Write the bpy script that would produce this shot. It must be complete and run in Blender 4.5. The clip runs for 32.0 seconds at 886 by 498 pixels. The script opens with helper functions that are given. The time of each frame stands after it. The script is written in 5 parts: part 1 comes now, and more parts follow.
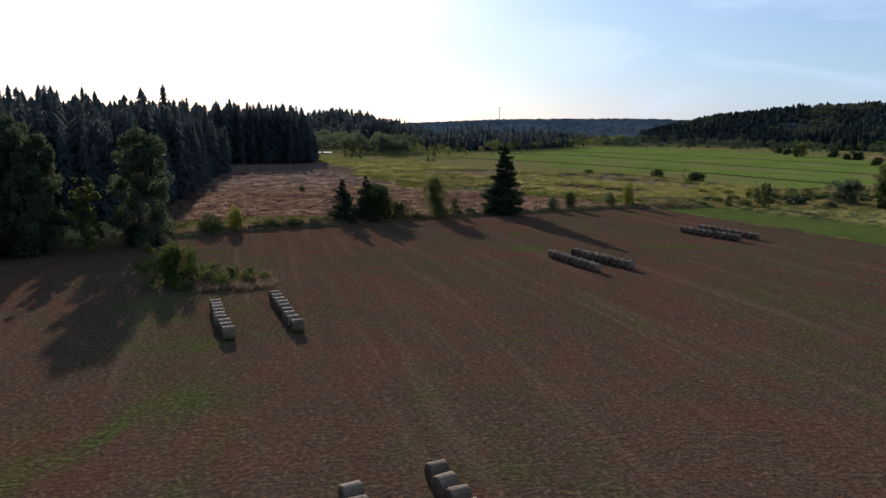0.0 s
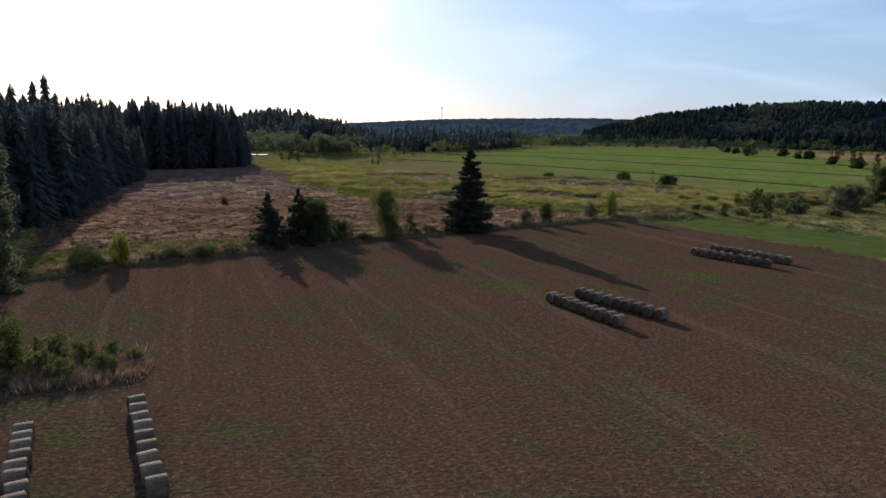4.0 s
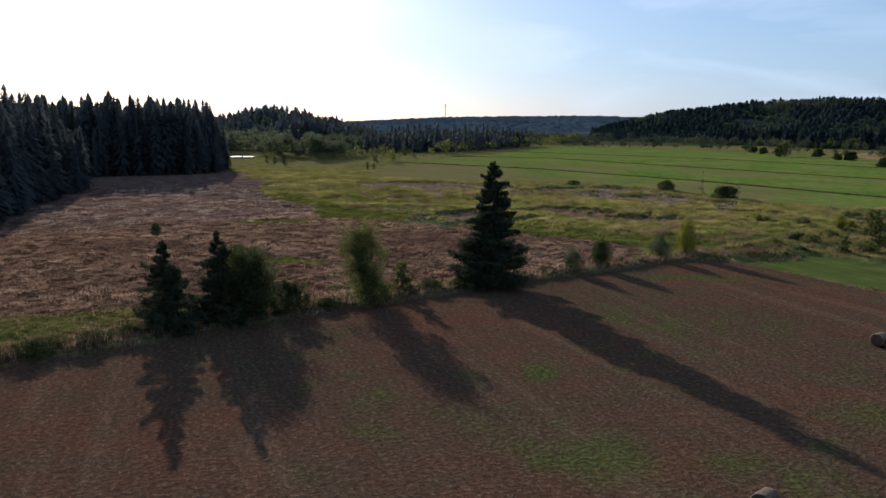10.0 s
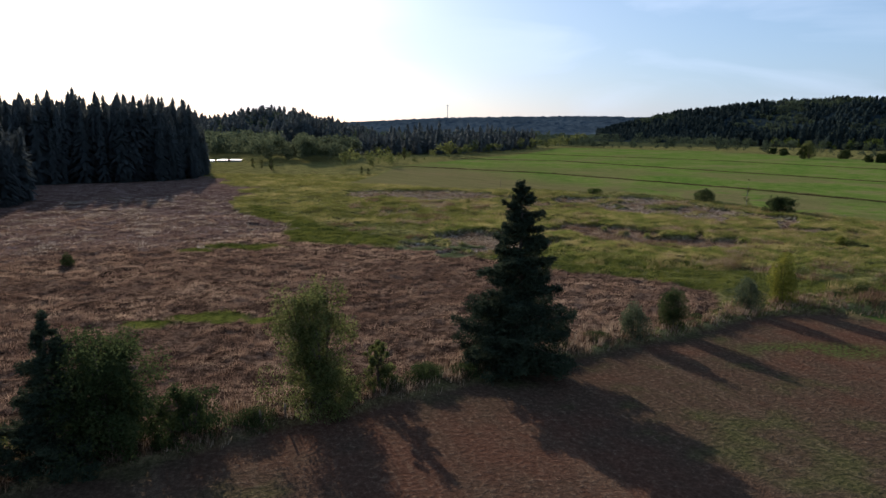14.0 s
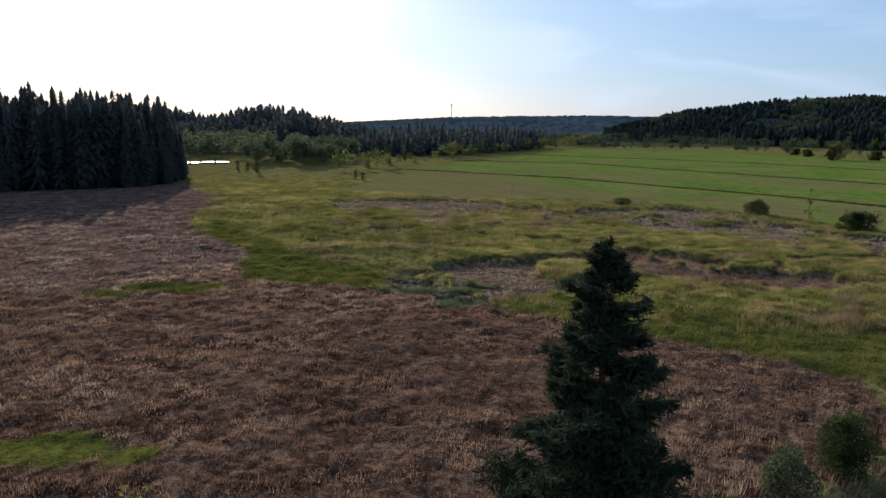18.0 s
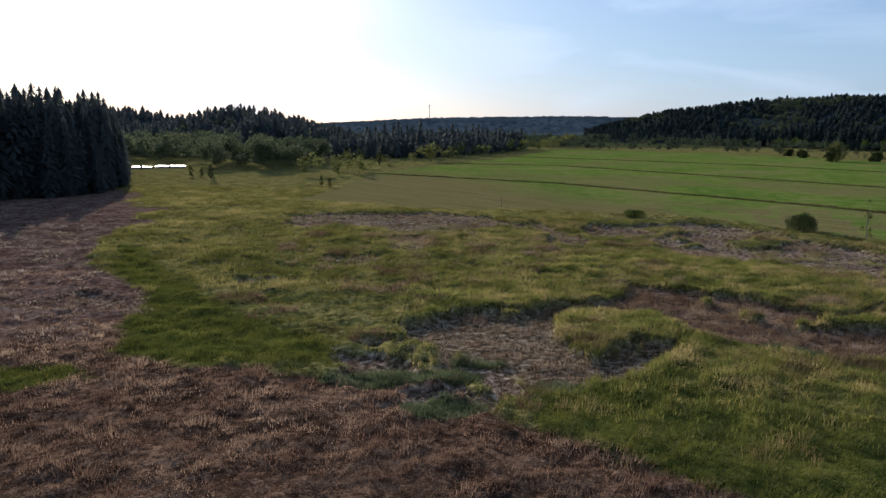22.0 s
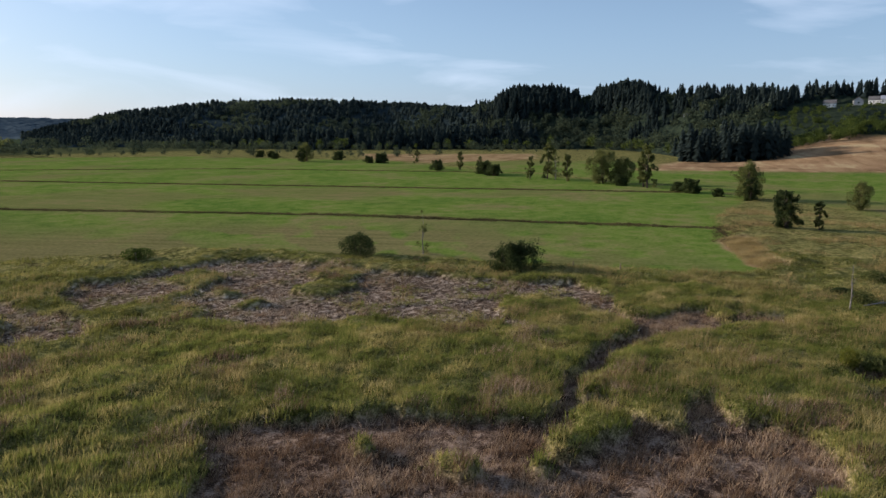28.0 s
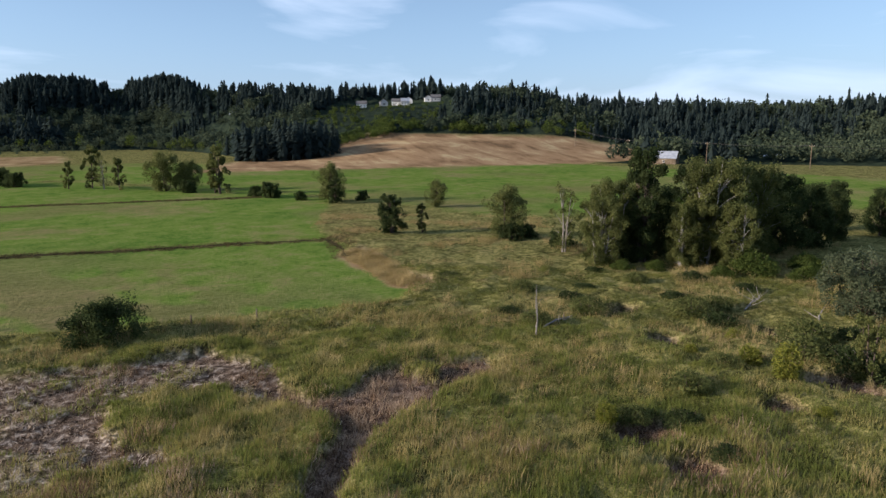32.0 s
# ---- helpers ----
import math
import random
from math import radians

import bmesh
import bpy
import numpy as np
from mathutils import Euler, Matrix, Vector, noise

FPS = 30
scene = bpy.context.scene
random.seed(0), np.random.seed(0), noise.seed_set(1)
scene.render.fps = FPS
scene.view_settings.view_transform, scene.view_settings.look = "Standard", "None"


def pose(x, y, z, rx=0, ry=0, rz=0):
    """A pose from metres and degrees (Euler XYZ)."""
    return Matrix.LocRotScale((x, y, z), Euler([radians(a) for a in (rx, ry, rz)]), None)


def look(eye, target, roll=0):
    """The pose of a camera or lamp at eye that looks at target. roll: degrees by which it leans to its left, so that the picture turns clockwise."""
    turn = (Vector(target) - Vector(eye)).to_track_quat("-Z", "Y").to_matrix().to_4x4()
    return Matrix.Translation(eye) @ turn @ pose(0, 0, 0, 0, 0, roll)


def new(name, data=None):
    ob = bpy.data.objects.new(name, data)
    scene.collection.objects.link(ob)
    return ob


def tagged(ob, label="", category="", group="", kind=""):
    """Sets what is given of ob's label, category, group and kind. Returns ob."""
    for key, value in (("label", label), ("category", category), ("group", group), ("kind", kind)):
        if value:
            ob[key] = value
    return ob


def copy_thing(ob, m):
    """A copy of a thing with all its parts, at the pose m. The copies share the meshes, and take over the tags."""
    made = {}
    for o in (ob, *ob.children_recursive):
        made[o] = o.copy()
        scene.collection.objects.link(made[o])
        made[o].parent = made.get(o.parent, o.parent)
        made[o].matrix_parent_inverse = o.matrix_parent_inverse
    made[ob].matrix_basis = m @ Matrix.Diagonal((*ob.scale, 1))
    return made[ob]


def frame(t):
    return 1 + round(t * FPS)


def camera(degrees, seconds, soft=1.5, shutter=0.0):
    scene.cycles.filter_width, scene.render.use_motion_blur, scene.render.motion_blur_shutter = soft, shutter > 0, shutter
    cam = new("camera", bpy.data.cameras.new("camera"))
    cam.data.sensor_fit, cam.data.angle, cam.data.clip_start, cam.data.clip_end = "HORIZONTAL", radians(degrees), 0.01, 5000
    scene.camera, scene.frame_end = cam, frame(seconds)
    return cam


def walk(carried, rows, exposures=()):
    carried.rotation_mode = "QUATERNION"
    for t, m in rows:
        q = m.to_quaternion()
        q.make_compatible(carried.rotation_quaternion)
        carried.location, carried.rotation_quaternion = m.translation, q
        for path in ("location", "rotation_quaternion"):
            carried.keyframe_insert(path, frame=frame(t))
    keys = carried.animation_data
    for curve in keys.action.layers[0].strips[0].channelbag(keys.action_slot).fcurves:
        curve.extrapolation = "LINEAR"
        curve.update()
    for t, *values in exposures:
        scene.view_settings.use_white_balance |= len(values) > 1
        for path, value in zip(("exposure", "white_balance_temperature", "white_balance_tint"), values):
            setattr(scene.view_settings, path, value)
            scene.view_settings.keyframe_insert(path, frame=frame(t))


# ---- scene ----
cam = camera(65.3, 32.0)
PATH = [
    (0, (-1.243, 1.7, 21.497), (-1.38, 3.666, 21.152), 0.7),
    (0.5, (-2.136, 5.628, 21.489), (-2.181, 7.597, 21.145), 0.7),
    (1, (-3.06, 9.519, 21.529), (-3.029, 11.489, 21.186), 0.7),
    (1.5, (-3.712, 13.501, 21.59), (-3.681, 15.471, 21.245), 0.7),
    (2, (-4.21, 17.229, 21.542), (-4.18, 19.199, 21.198), 0.7),
    (3, (-4.996, 25.395, 21.387), (-4.969, 27.365, 21.044), 0.6),
    (6, (-5.672, 50.7, 21.337), (-5.649, 52.67, 20.993), 0.4),
    (7, (-5.727, 58.885, 21.399), (-5.705, 60.855, 21.054), 0.5),
    (8, (-5.647, 67.298, 21.625), (-5.629, 69.268, 21.28), 0.3),
    (9, (-5.641, 75.744, 21.883), (-5.624, 77.714, 21.536), 0.4),
    (10, (-5.68, 83.47, 22.059), (-5.665, 85.439, 21.71), 0.4),
    (11, (-5.288, 91.87, 22.03), (-5.278, 93.84, 21.682), 0.3),
    (12, (-5.078, 100.178, 22.07), (-5.071, 102.148, 21.723), 0.2),
    (13, (-5.132, 108.972, 22.093), (-5.126, 110.941, 21.746), 0.3),
    (14, (-5.286, 117.385, 21.961), (-5.278, 119.355, 21.614), 0.3),
    (17, (-5.151, 141.957, 21.761), (-5.149, 143.927, 21.414), 0.4),
    (18, (-4.802, 150.283, 21.878), (-4.805, 152.252, 21.53), 0.3),
    (19, (-4.649, 158.564, 21.819), (-4.656, 160.533, 21.47), 0.3),
    (20, (-4.553, 166.746, 21.678), (-4.561, 168.715, 21.329), 0.3),
    (21, (-4.723, 174.993, 21.464), (-4.733, 176.962, 21.116), 0.3),
    (21.5, (-4.777, 179.16, 21.435), (-4.788, 181.129, 21.088), 0.2),
    (22, (-4.666, 183.646, 21.341), (-4.608, 185.616, 20.996), 0.2),
    (22.5, (-4.645, 187.893, 21.255), (-4.495, 189.857, 20.91), 0.2),
    (23, (-4.587, 192.161, 21.248), (-4.33, 194.114, 20.906), 0.3),
    (24, (-4.078, 200.107, 21.235), (-3.629, 202.025, 20.893), 0.3),
    (24.5, (-3.682, 203.974, 21.246), (-3.128, 205.865, 20.905), 0.3),
    (26.5, (-0.935, 218.524, 21.091), (0.068, 220.222, 20.756), -0.3),
    (27, (0.459, 222.39, 21.165), (1.576, 224.015, 20.828), -0.3),
    (28, (3.454, 229.695, 21.472), (4.826, 231.11, 21.131), -0.3),
    (28.5, (5.165, 232.909, 21.492), (6.643, 234.212, 21.151), -0.3),
    (29, (6.705, 235.913, 21.607), (8.288, 237.087, 21.266), -0.3),
    (30, (10.863, 241.53, 21.694), (12.609, 242.444, 21.35), -0.3),
    (30.5, (13.423, 244.278, 21.749), (15.238, 245.044, 21.403), -0.3),
    (31, (16.166, 246.747, 21.738), (18.034, 247.37, 21.39), -0.3),
    (31.5, (18.979, 249.044, 21.811), (20.889, 249.52, 21.461), -0.2),
    (32, (21.946, 251.193, 21.965), (23.889, 251.508, 21.613), -0.1),
]
walk(cam, [(t, look(eye, target, roll)) for t, eye, target, roll in PATH],
     [(0, 0.3, 6000, 16), (21, 0.3, 6000, 16), (23, 0.2, 6050, 16), (24.5, 0.15, 6100, 16), (26.5, 0.22, 6250, 16), (28, 0.42, 6300, 16), (30, 0.6, 6250, 16), (32, 0.64, 6150, 16)])

# ---- world, sun ----
SUN_AZ, SUN_EL = radians(-21.8), radians(16.6)
SUN_DIR = Vector((math.sin(SUN_AZ) * math.cos(SUN_EL), math.cos(SUN_AZ) * math.cos(SUN_EL), math.sin(SUN_EL)))
world = bpy.data.worlds.new("world")
scene.world = world
world.use_nodes = True
wn, wl = world.node_tree.nodes, world.node_tree.links
wn.clear()
sky = wn.new("ShaderNodeTexSky")
sky.sky_type = "NISHITA"
sky.sun_disc = False
sky.sun_elevation, sky.sun_rotation = SUN_EL, SUN_AZ
sky.air_density, sky.dust_density, sky.ozone_density = 1.0, 0.7, 2.5
coord = wn.new("ShaderNodeTexCoord")
stretch = wn.new("ShaderNodeMapping")
stretch.inputs["Scale"].default_value = (1.3, 1.3, 6.0)
cirrus = wn.new("ShaderNodeTexNoise")
cirrus.inputs["Scale"].default_value, cirrus.inputs["Detail"].default_value = 2.2, 7
cirrus.inputs["Distortion"].default_value = 0.6
thin = wn.new("ShaderNodeMapRange")
thin.inputs["From Min"].default_value, thin.inputs["From Max"].default_value = 0.47, 0.78
thin.inputs["To Min"].default_value, thin.inputs["To Max"].default_value = 0.04, 0.7
veil = wn.new("ShaderNodeMix")
veil.data_type = "RGBA"
veil.inputs[7].default_value = (7.2, 8.3, 9.6, 1)
back = wn.new("ShaderNodeBackground")
back.inputs["Strength"].default_value = 0.095
wout = wn.new("ShaderNodeOutputWorld")
wl.new(coord.outputs["Generated"], stretch.inputs["Vector"])
wl.new(stretch.outputs["Vector"], cirrus.inputs["Vector"])
wl.new(cirrus.outputs["Fac"], thin.inputs["Value"])
wl.new(thin.outputs["Result"], veil.inputs[0])
apart = wn.new("ShaderNodeSeparateXYZ")
wl.new(coord.outputs["Generated"], apart.inputs[0])
low = wn.new("ShaderNodeMapRange")
low.interpolation_type = "SMOOTHERSTEP"
low.inputs["From Min"].default_value, low.inputs["From Max"].default_value = -0.02, 0.3
low.inputs["To Min"].default_value, low.inputs["To Max"].default_value = 0.5, 0.12
wl.new(apart.outputs["Z"], low.inputs["Value"])
mist = wn.new("ShaderNodeMix")
mist.data_type = "RGBA"
mist.inputs[7].default_value = (2.5, 4.3, 6.8, 1)
wl.new(low.outputs["Result"], mist.inputs[0])
wl.new(sky.outputs["Color"], mist.inputs[6])
wl.new(mist.outputs[2], veil.inputs[6])
wl.new(veil.outputs[2], back.inputs["Color"])
wl.new(back.outputs["Background"], wout.inputs["Surface"])
sun = new("sun", bpy.data.lights.new("sun", "SUN"))
sun.data.energy, sun.data.angle, sun.data.color = 5.0, radians(0.6), (1.0, 0.87, 0.7)
sun.matrix_world = look(SUN_DIR * 500, (0, 0, 0))


# ---- small tools ----
rng = np.random.default_rng(7)


def vnoise(x, y, size, seed=0):
    """Smooth value noise in 0..1 for arrays of places."""
    u, v = np.asarray(x, float) / size, np.asarray(y, float) / size
    iu, iv = np.floor(u).astype(np.int64), np.floor(v).astype(np.int64)
    fu, fv = u - iu, v - iv
    fu, fv = fu * fu * (3 - 2 * fu), fv * fv * (3 - 2 * fv)

    def h(a, b):
        n = (a * 374761393 + b * 668265263 + seed * 974634777) & 0x7FFFFFFF
        n = ((n ^ (n >> 13)) * 1274126177) & 0x7FFFFFFF
        return ((n ^ (n >> 16)) & 0xFFFF) / 65535.0

    return (h(iu, iv) * (1 - fu) + h(iu + 1, iv) * fu) * (1 - fv) + (h(iu, iv + 1) * (1 - fu) + h(iu + 1, iv + 1) * fu) * fv


def fractal(x, y, size, seed=0, octaves=3):
    total, weight = 0, 0
    for k in range(octaves):
        total = total + vnoise(x, y, size / 2**k, seed + k) / 2**k
        weight += 1 / 2**k
    return total / weight


def smooth(a, b, v):
    s = np.clip((v - a) / (b - a), 0, 1)
    return s * s * (3 - 2 * s)


def inside(poly, x, y):
    """Signed distance to a polygon of the plan, positive inside."""
    best, flag = np.full(np.shape(x), 1e9), np.zeros(np.shape(x), bool)
    for (ax, ay), (bx, by) in zip(poly, poly[1:] + poly[:1]):
        dx, dy = bx - ax, by - ay
        s = np.clip(((x - ax) * dx + (y - ay) * dy) / (dx * dx + dy * dy), 0, 1)
        best = np.minimum(best, np.hypot(x - ax - s * dx, y - ay - s * dy))
        if dy:
            flag ^= ((ay > y) != (by > y)) & (x < dx * (y - ay) / dy + ax)
    return np.where(flag, best, -best)


def away(line, x, y):
    """Distance to an open line of the plan."""
    best = np.full(np.shape(x), 1e9)
    for (ax, ay), (bx, by) in zip(line, line[1:]):
        dx, dy = bx - ax, by - ay
        s = np.clip(((x - ax) * dx + (y - ay) * dy) / (dx * dx + dy * dy), 0, 1)
        best = np.minimum(best, np.hypot(x - ax - s * dx, y - ay - s * dy))
    return best


def mesh_np(name, verts, faces, material=None, smooth_faces=False, mats=None, index=None):
    """A mesh from arrays of corners and of faces with equal corner counts."""
    me = bpy.data.meshes.new(name)
    verts, faces = np.asarray(verts, np.float32), np.asarray(faces, np.int32)
    n, k = faces.shape
    me.vertices.add(len(verts))
    me.vertices.foreach_set("co", verts.ravel())
    me.loops.add(n * k)
    me.loops.foreach_set("vertex_index", faces.ravel())
    me.polygons.add(n)
    me.polygons.foreach_set("loop_start", np.arange(0, n * k, k, dtype=np.int32))
    if smooth_faces:
        me.polygons.foreach_set("use_smooth", np.ones(n, bool))
    for m in mats or ([material] if material else []):
        me.materials.append(m)
    if index is not None:
        me.polygons.foreach_set("material_index", np.asarray(index, np.int32))
    me.update(calc_edges=True)
    return me


def child(name, mesh, parent, label=""):
    ob = new(name, mesh)
    ob.parent = parent
    return tagged(ob, label)


def part(name, bm, material, parent, label=""):
    me = bpy.data.meshes.new(name)
    bm.to_mesh(me)
    bm.free()
    me.materials.append(material)
    return child(name, me, parent, label)


def root(name, place, turn=0, label="", category="", group=""):
    ob = new(name)
    ob.empty_display_size = 0.5
    ob.matrix_world = pose(*place, 0, 0, turn)
    return tagged(ob, label, category, group)


# ---- materials ----
def material(name, stops, scale=1.0, rough=0.9, bump=0.0, bump_scale=None, island=0.0, object_random=0.0, detail=6, second=None, metal=0.0, through_light=0.0, gloss=0.0):
    """Noise-driven colour at two sizes, with relief. stops: (position, colour) of the ramp."""
    m = bpy.data.materials.new(name)
    m.use_nodes = True
    nt = m.node_tree
    nodes, links = nt.nodes, nt.links
    bsdf = nodes["Principled BSDF"]
    bsdf.inputs["Roughness"].default_value, bsdf.inputs["Metallic"].default_value = rough, metal
    bsdf.inputs["Specular IOR Level"].default_value = gloss if rough > 0.75 and not metal else 0.25
    tc = nodes.new("ShaderNodeTexCoord")
    fine = nodes.new("ShaderNodeTexNoise")
    fine.inputs["Scale"].default_value, fine.inputs["Detail"].default_value = scale, detail
    links.new(tc.outputs["Object"], fine.inputs["Vector"])
    coarse = nodes.new("ShaderNodeTexNoise")
    coarse.inputs["Scale"].default_value, coarse.inputs["Detail"].default_value = second or scale / 9, 3
    links.new(tc.outputs["Object"], coarse.inputs["Vector"])
    add = nodes.new("ShaderNodeMath")
    add.operation = "MULTIPLY_ADD"
    links.new(coarse.outputs["Fac"], add.inputs[0])
    add.inputs[1].default_value = 1.0
    half = nodes.new("ShaderNodeMath")
    half.operation = "MULTIPLY_ADD"
    links.new(fine.outputs["Fac"], half.inputs[0])
    half.inputs[1].default_value, half.inputs[2].default_value = 1.3, -0.65
    links.new(half.outputs[0], add.inputs[2])
    last = add.outputs[0]
    for amount, kind in ((island, "ShaderNodeNewGeometry"), (object_random, "ShaderNodeObjectInfo")):
        if amount:
            info = nodes.new(kind)
            mix = nodes.new("ShaderNodeMath")
            mix.operation = "MULTIPLY_ADD"
            links.new(info.outputs["Random Per Island" if kind == "ShaderNodeNewGeometry" else "Random"], mix.inputs[0])
            mix.inputs[1].default_value = amount
            shift = nodes.new("ShaderNodeMath")
            shift.operation = "SUBTRACT"
            links.new(last, shift.inputs[0])
            shift.inputs[1].default_value = amount / 2
            links.new(shift.outputs[0], mix.inputs[2])
            last = mix.outputs[0]
    ramp = nodes.new("ShaderNodeValToRGB")
    while len(ramp.color_ramp.elements) < len(stops):
        ramp.color_ramp.elements.new(0.5)
    for e, (p, c) in zip(ramp.color_ramp.elements, stops):
        e.position, e.color = p, (*c, 1)
    links.new(last, ramp.inputs["Fac"])
    links.new(ramp.outputs["Color"], bsdf.inputs["Base Color"])
    if bump:
        relief = nodes.new("ShaderNodeTexNoise")
        relief.inputs["Scale"].default_value, relief.inputs["Detail"].default_value = bump_scale or scale * 3, 5
        links.new(tc.outputs["Object"], relief.inputs["Vector"])
        b = nodes.new("ShaderNodeBump")
        b.inputs["Strength"].default_value, b.inputs["Distance"].default_value = bump, 0.05
        links.new(relief.outputs["Fac"], b.inputs["Height"])
        links.new(b.outputs["Normal"], bsdf.inputs["Normal"])
    if through_light:
        tr = nodes.new("ShaderNodeBsdfTranslucent")
        links.new(ramp.outputs["Color"], tr.inputs["Color"])
        mx = nodes.new("ShaderNodeMixShader")
        mx.inputs[0].default_value = through_light
        links.new(bsdf.outputs[0], mx.inputs[1])
        links.new(tr.outputs[0], mx.inputs[2])
        links.new(mx.outputs[0], nodes["Material Output"].inputs["Surface"])
    return m


BARK = material("bark", [(0.25, (0.05, 0.04, 0.033)), (0.75, (0.16, 0.125, 0.10))], 4, 0.95, 0.8)
PALE_BARK = material("pale_bark", [(0.25, (0.16, 0.15, 0.13)), (0.75, (0.36, 0.34, 0.31))], 4, 0.95, 0.6)
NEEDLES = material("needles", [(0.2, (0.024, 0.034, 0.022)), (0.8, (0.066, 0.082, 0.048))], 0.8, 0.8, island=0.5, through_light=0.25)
# Paler and bluer than NEEDLES: the sun's glare veil is put into the colour.
GLARE_NEEDLES = material("glare_needles", [(0.2, (0.075, 0.088, 0.088)), (0.8, (0.125, 0.142, 0.138))], 0.05, 0.9, island=0.25, through_light=0.5)
# Hill conifers tinted blue, distance haze mixed into the needle colour.
HAZE_NEEDLES = material("haze_needles", [(0.2, (0.02, 0.031, 0.031)), (0.8, (0.038, 0.053, 0.048))], 0.02, 0.95, island=0.25, through_light=0.35)
LEAVES = material("leaves", [(0.2, (0.035, 0.055, 0.014)), (0.8, (0.11, 0.14, 0.035))], 0.7, 0.85, island=0.55, through_light=0.45)
DARK_LEAVES = material("dark_leaves", [(0.2, (0.028, 0.043, 0.017)), (0.8, (0.078, 0.098, 0.036))], 0.7, 0.85, island=0.4, through_light=0.45)
YELLOW_LEAVES = material("yellow_leaves", [(0.2, (0.11, 0.125, 0.024)), (0.8, (0.27, 0.26, 0.05))], 0.8, 0.85, island=0.5, through_light=0.45)
OLIVE_LEAVES = material("olive_leaves", [(0.15, (0.055, 0.07, 0.022)), (0.85, (0.19, 0.2, 0.07))], 0.7, 0.85, island=0.5, through_light=0.45)
GREY_LEAVES = material("grey_leaves", [(0.2, (0.05, 0.066, 0.036)), (0.8, (0.13, 0.15, 0.085))], 0.7, 0.85, island=0.5, through_light=0.45)
REED_BLADES = material("reed_blades", [(0.1, (0.07, 0.044, 0.033)), (0.5, (0.175, 0.113, 0.08)), (0.9, (0.37, 0.27, 0.19))], 0.25, 0.8, island=0.35, second=0.04, through_light=0.6)
MARSH_BLADES = material("marsh_blades", [(0.1, (0.06, 0.062, 0.016)), (0.5, (0.15, 0.152, 0.04)), (0.9, (0.35, 0.29, 0.12))], 0.2, 0.8, island=0.3, second=0.05, through_light=0.48)
MEADOW_BLADES = material("meadow_blades", [(0.12, (0.07, 0.082, 0.02)), (0.42, (0.165, 0.19, 0.045)), (0.58, (0.255, 0.235, 0.075)), (0.85, (0.45, 0.36, 0.16))], 0.35, 0.8, island=0.25, second=0.13, through_light=0.52)
LUSH_BLADES = material("lush_blades", [(0.1, (0.05, 0.066, 0.012)), (0.9, (0.18, 0.185, 0.038))], 0.3, 0.7, island=0.35, second=0.09, through_light=0.4)
TAN_BLADES = material("tan_blades", [(0.15, (0.18, 0.137, 0.053)), (0.85, (0.4, 0.31, 0.145))], 0.3, 0.8, island=0.4, second=0.06, through_light=0.35)
LITTER = material("litter", [(0.1, (0.08, 0.054, 0.036)), (0.5, (0.25, 0.19, 0.138)), (0.9, (0.6, 0.51, 0.41))], 0.5, 0.85, island=0.7, second=0.08, through_light=0.4)
DEAD_WOOD = material("dead_wood", [(0.2, (0.13, 0.115, 0.10)), (0.8, (0.30, 0.275, 0.25))], 6, 0.9, 0.4)
STEEL = material("galvanised_steel", [(0.3, (0.45, 0.46, 0.47)), (0.7, (0.58, 0.59, 0.6))], 8, 0.55, 0.1, metal=0.6)
HAY = material("hay", [(0.15, (0.085, 0.057, 0.037)), (0.5, (0.16, 0.113, 0.075)), (0.85, (0.27, 0.20, 0.14))], 9, 0.8, 1.0, 30, object_random=0.35, second=1.5, gloss=0.2)
HAY_END = material("hay_end", [(0.15, (0.055, 0.036, 0.025)), (0.85, (0.15, 0.105, 0.07))], 14, 0.95, 1.0, 30, object_random=0.3)
STUBBLE = material("stubble", [(0.15, (0.07, 0.044, 0.031)), (0.5, (0.17, 0.117, 0.08)), (0.85, (0.31, 0.235, 0.16))], 0.3, 0.85, island=0.4, through_light=0.6, second=0.03)
STRAW = material("straw", [(0.2, (0.32, 0.26, 0.17)), (0.8, (0.56, 0.5, 0.38))], 0.5, 0.8, island=0.6)
BROWN_BLADES = material("brown_blades", [(0.15, (0.10, 0.06, 0.035)), (0.5, (0.22, 0.145, 0.09)), (0.85, (0.42, 0.32, 0.22))], 0.3, 0.85, island=0.6, second=0.07, through_light=0.3)
WHITE_PAINT = material("white_paint", [(0.2, (0.66, 0.65, 0.62)), (0.8, (0.8, 0.79, 0.77))], 0.8, 0.6, 0.1)
GREY_PAINT = material("grey_paint", [(0.2, (0.3, 0.31, 0.32)), (0.8, (0.42, 0.43, 0.44))], 0.8, 0.6, 0.1)
SHINGLE = material("shingle", [(0.2, (0.09, 0.09, 0.095)), (0.8, (0.17, 0.165, 0.16))], 2, 0.9, 0.4)
TIN = material("tin_roof", [(0.2, (0.3, 0.32, 0.35)), (0.8, (0.46, 0.48, 0.51))], 0.7, 0.45, 0.1, metal=0.35)
PALE_SHEET = material("pale_sheet", [(0.2, (0.22, 0.23, 0.25)), (0.8, (0.32, 0.33, 0.35))], 0.7, 0.45, 0.1)
PLANK = material("plank", [(0.2, (0.10, 0.075, 0.05)), (0.8, (0.24, 0.19, 0.14))], 3, 0.9, 0.4, object_random=0.3)
GLASS = material("dark_glass", [(0.2, (0.02, 0.025, 0.03)), (0.8, (0.05, 0.055, 0.06))], 1, 0.15)
CABLE = material("cable", [(0.2, (0.03, 0.03, 0.03)), (0.8, (0.06, 0.06, 0.06))], 5, 0.6)
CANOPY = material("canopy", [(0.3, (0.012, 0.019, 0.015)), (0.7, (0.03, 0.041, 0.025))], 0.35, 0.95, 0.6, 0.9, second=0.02)
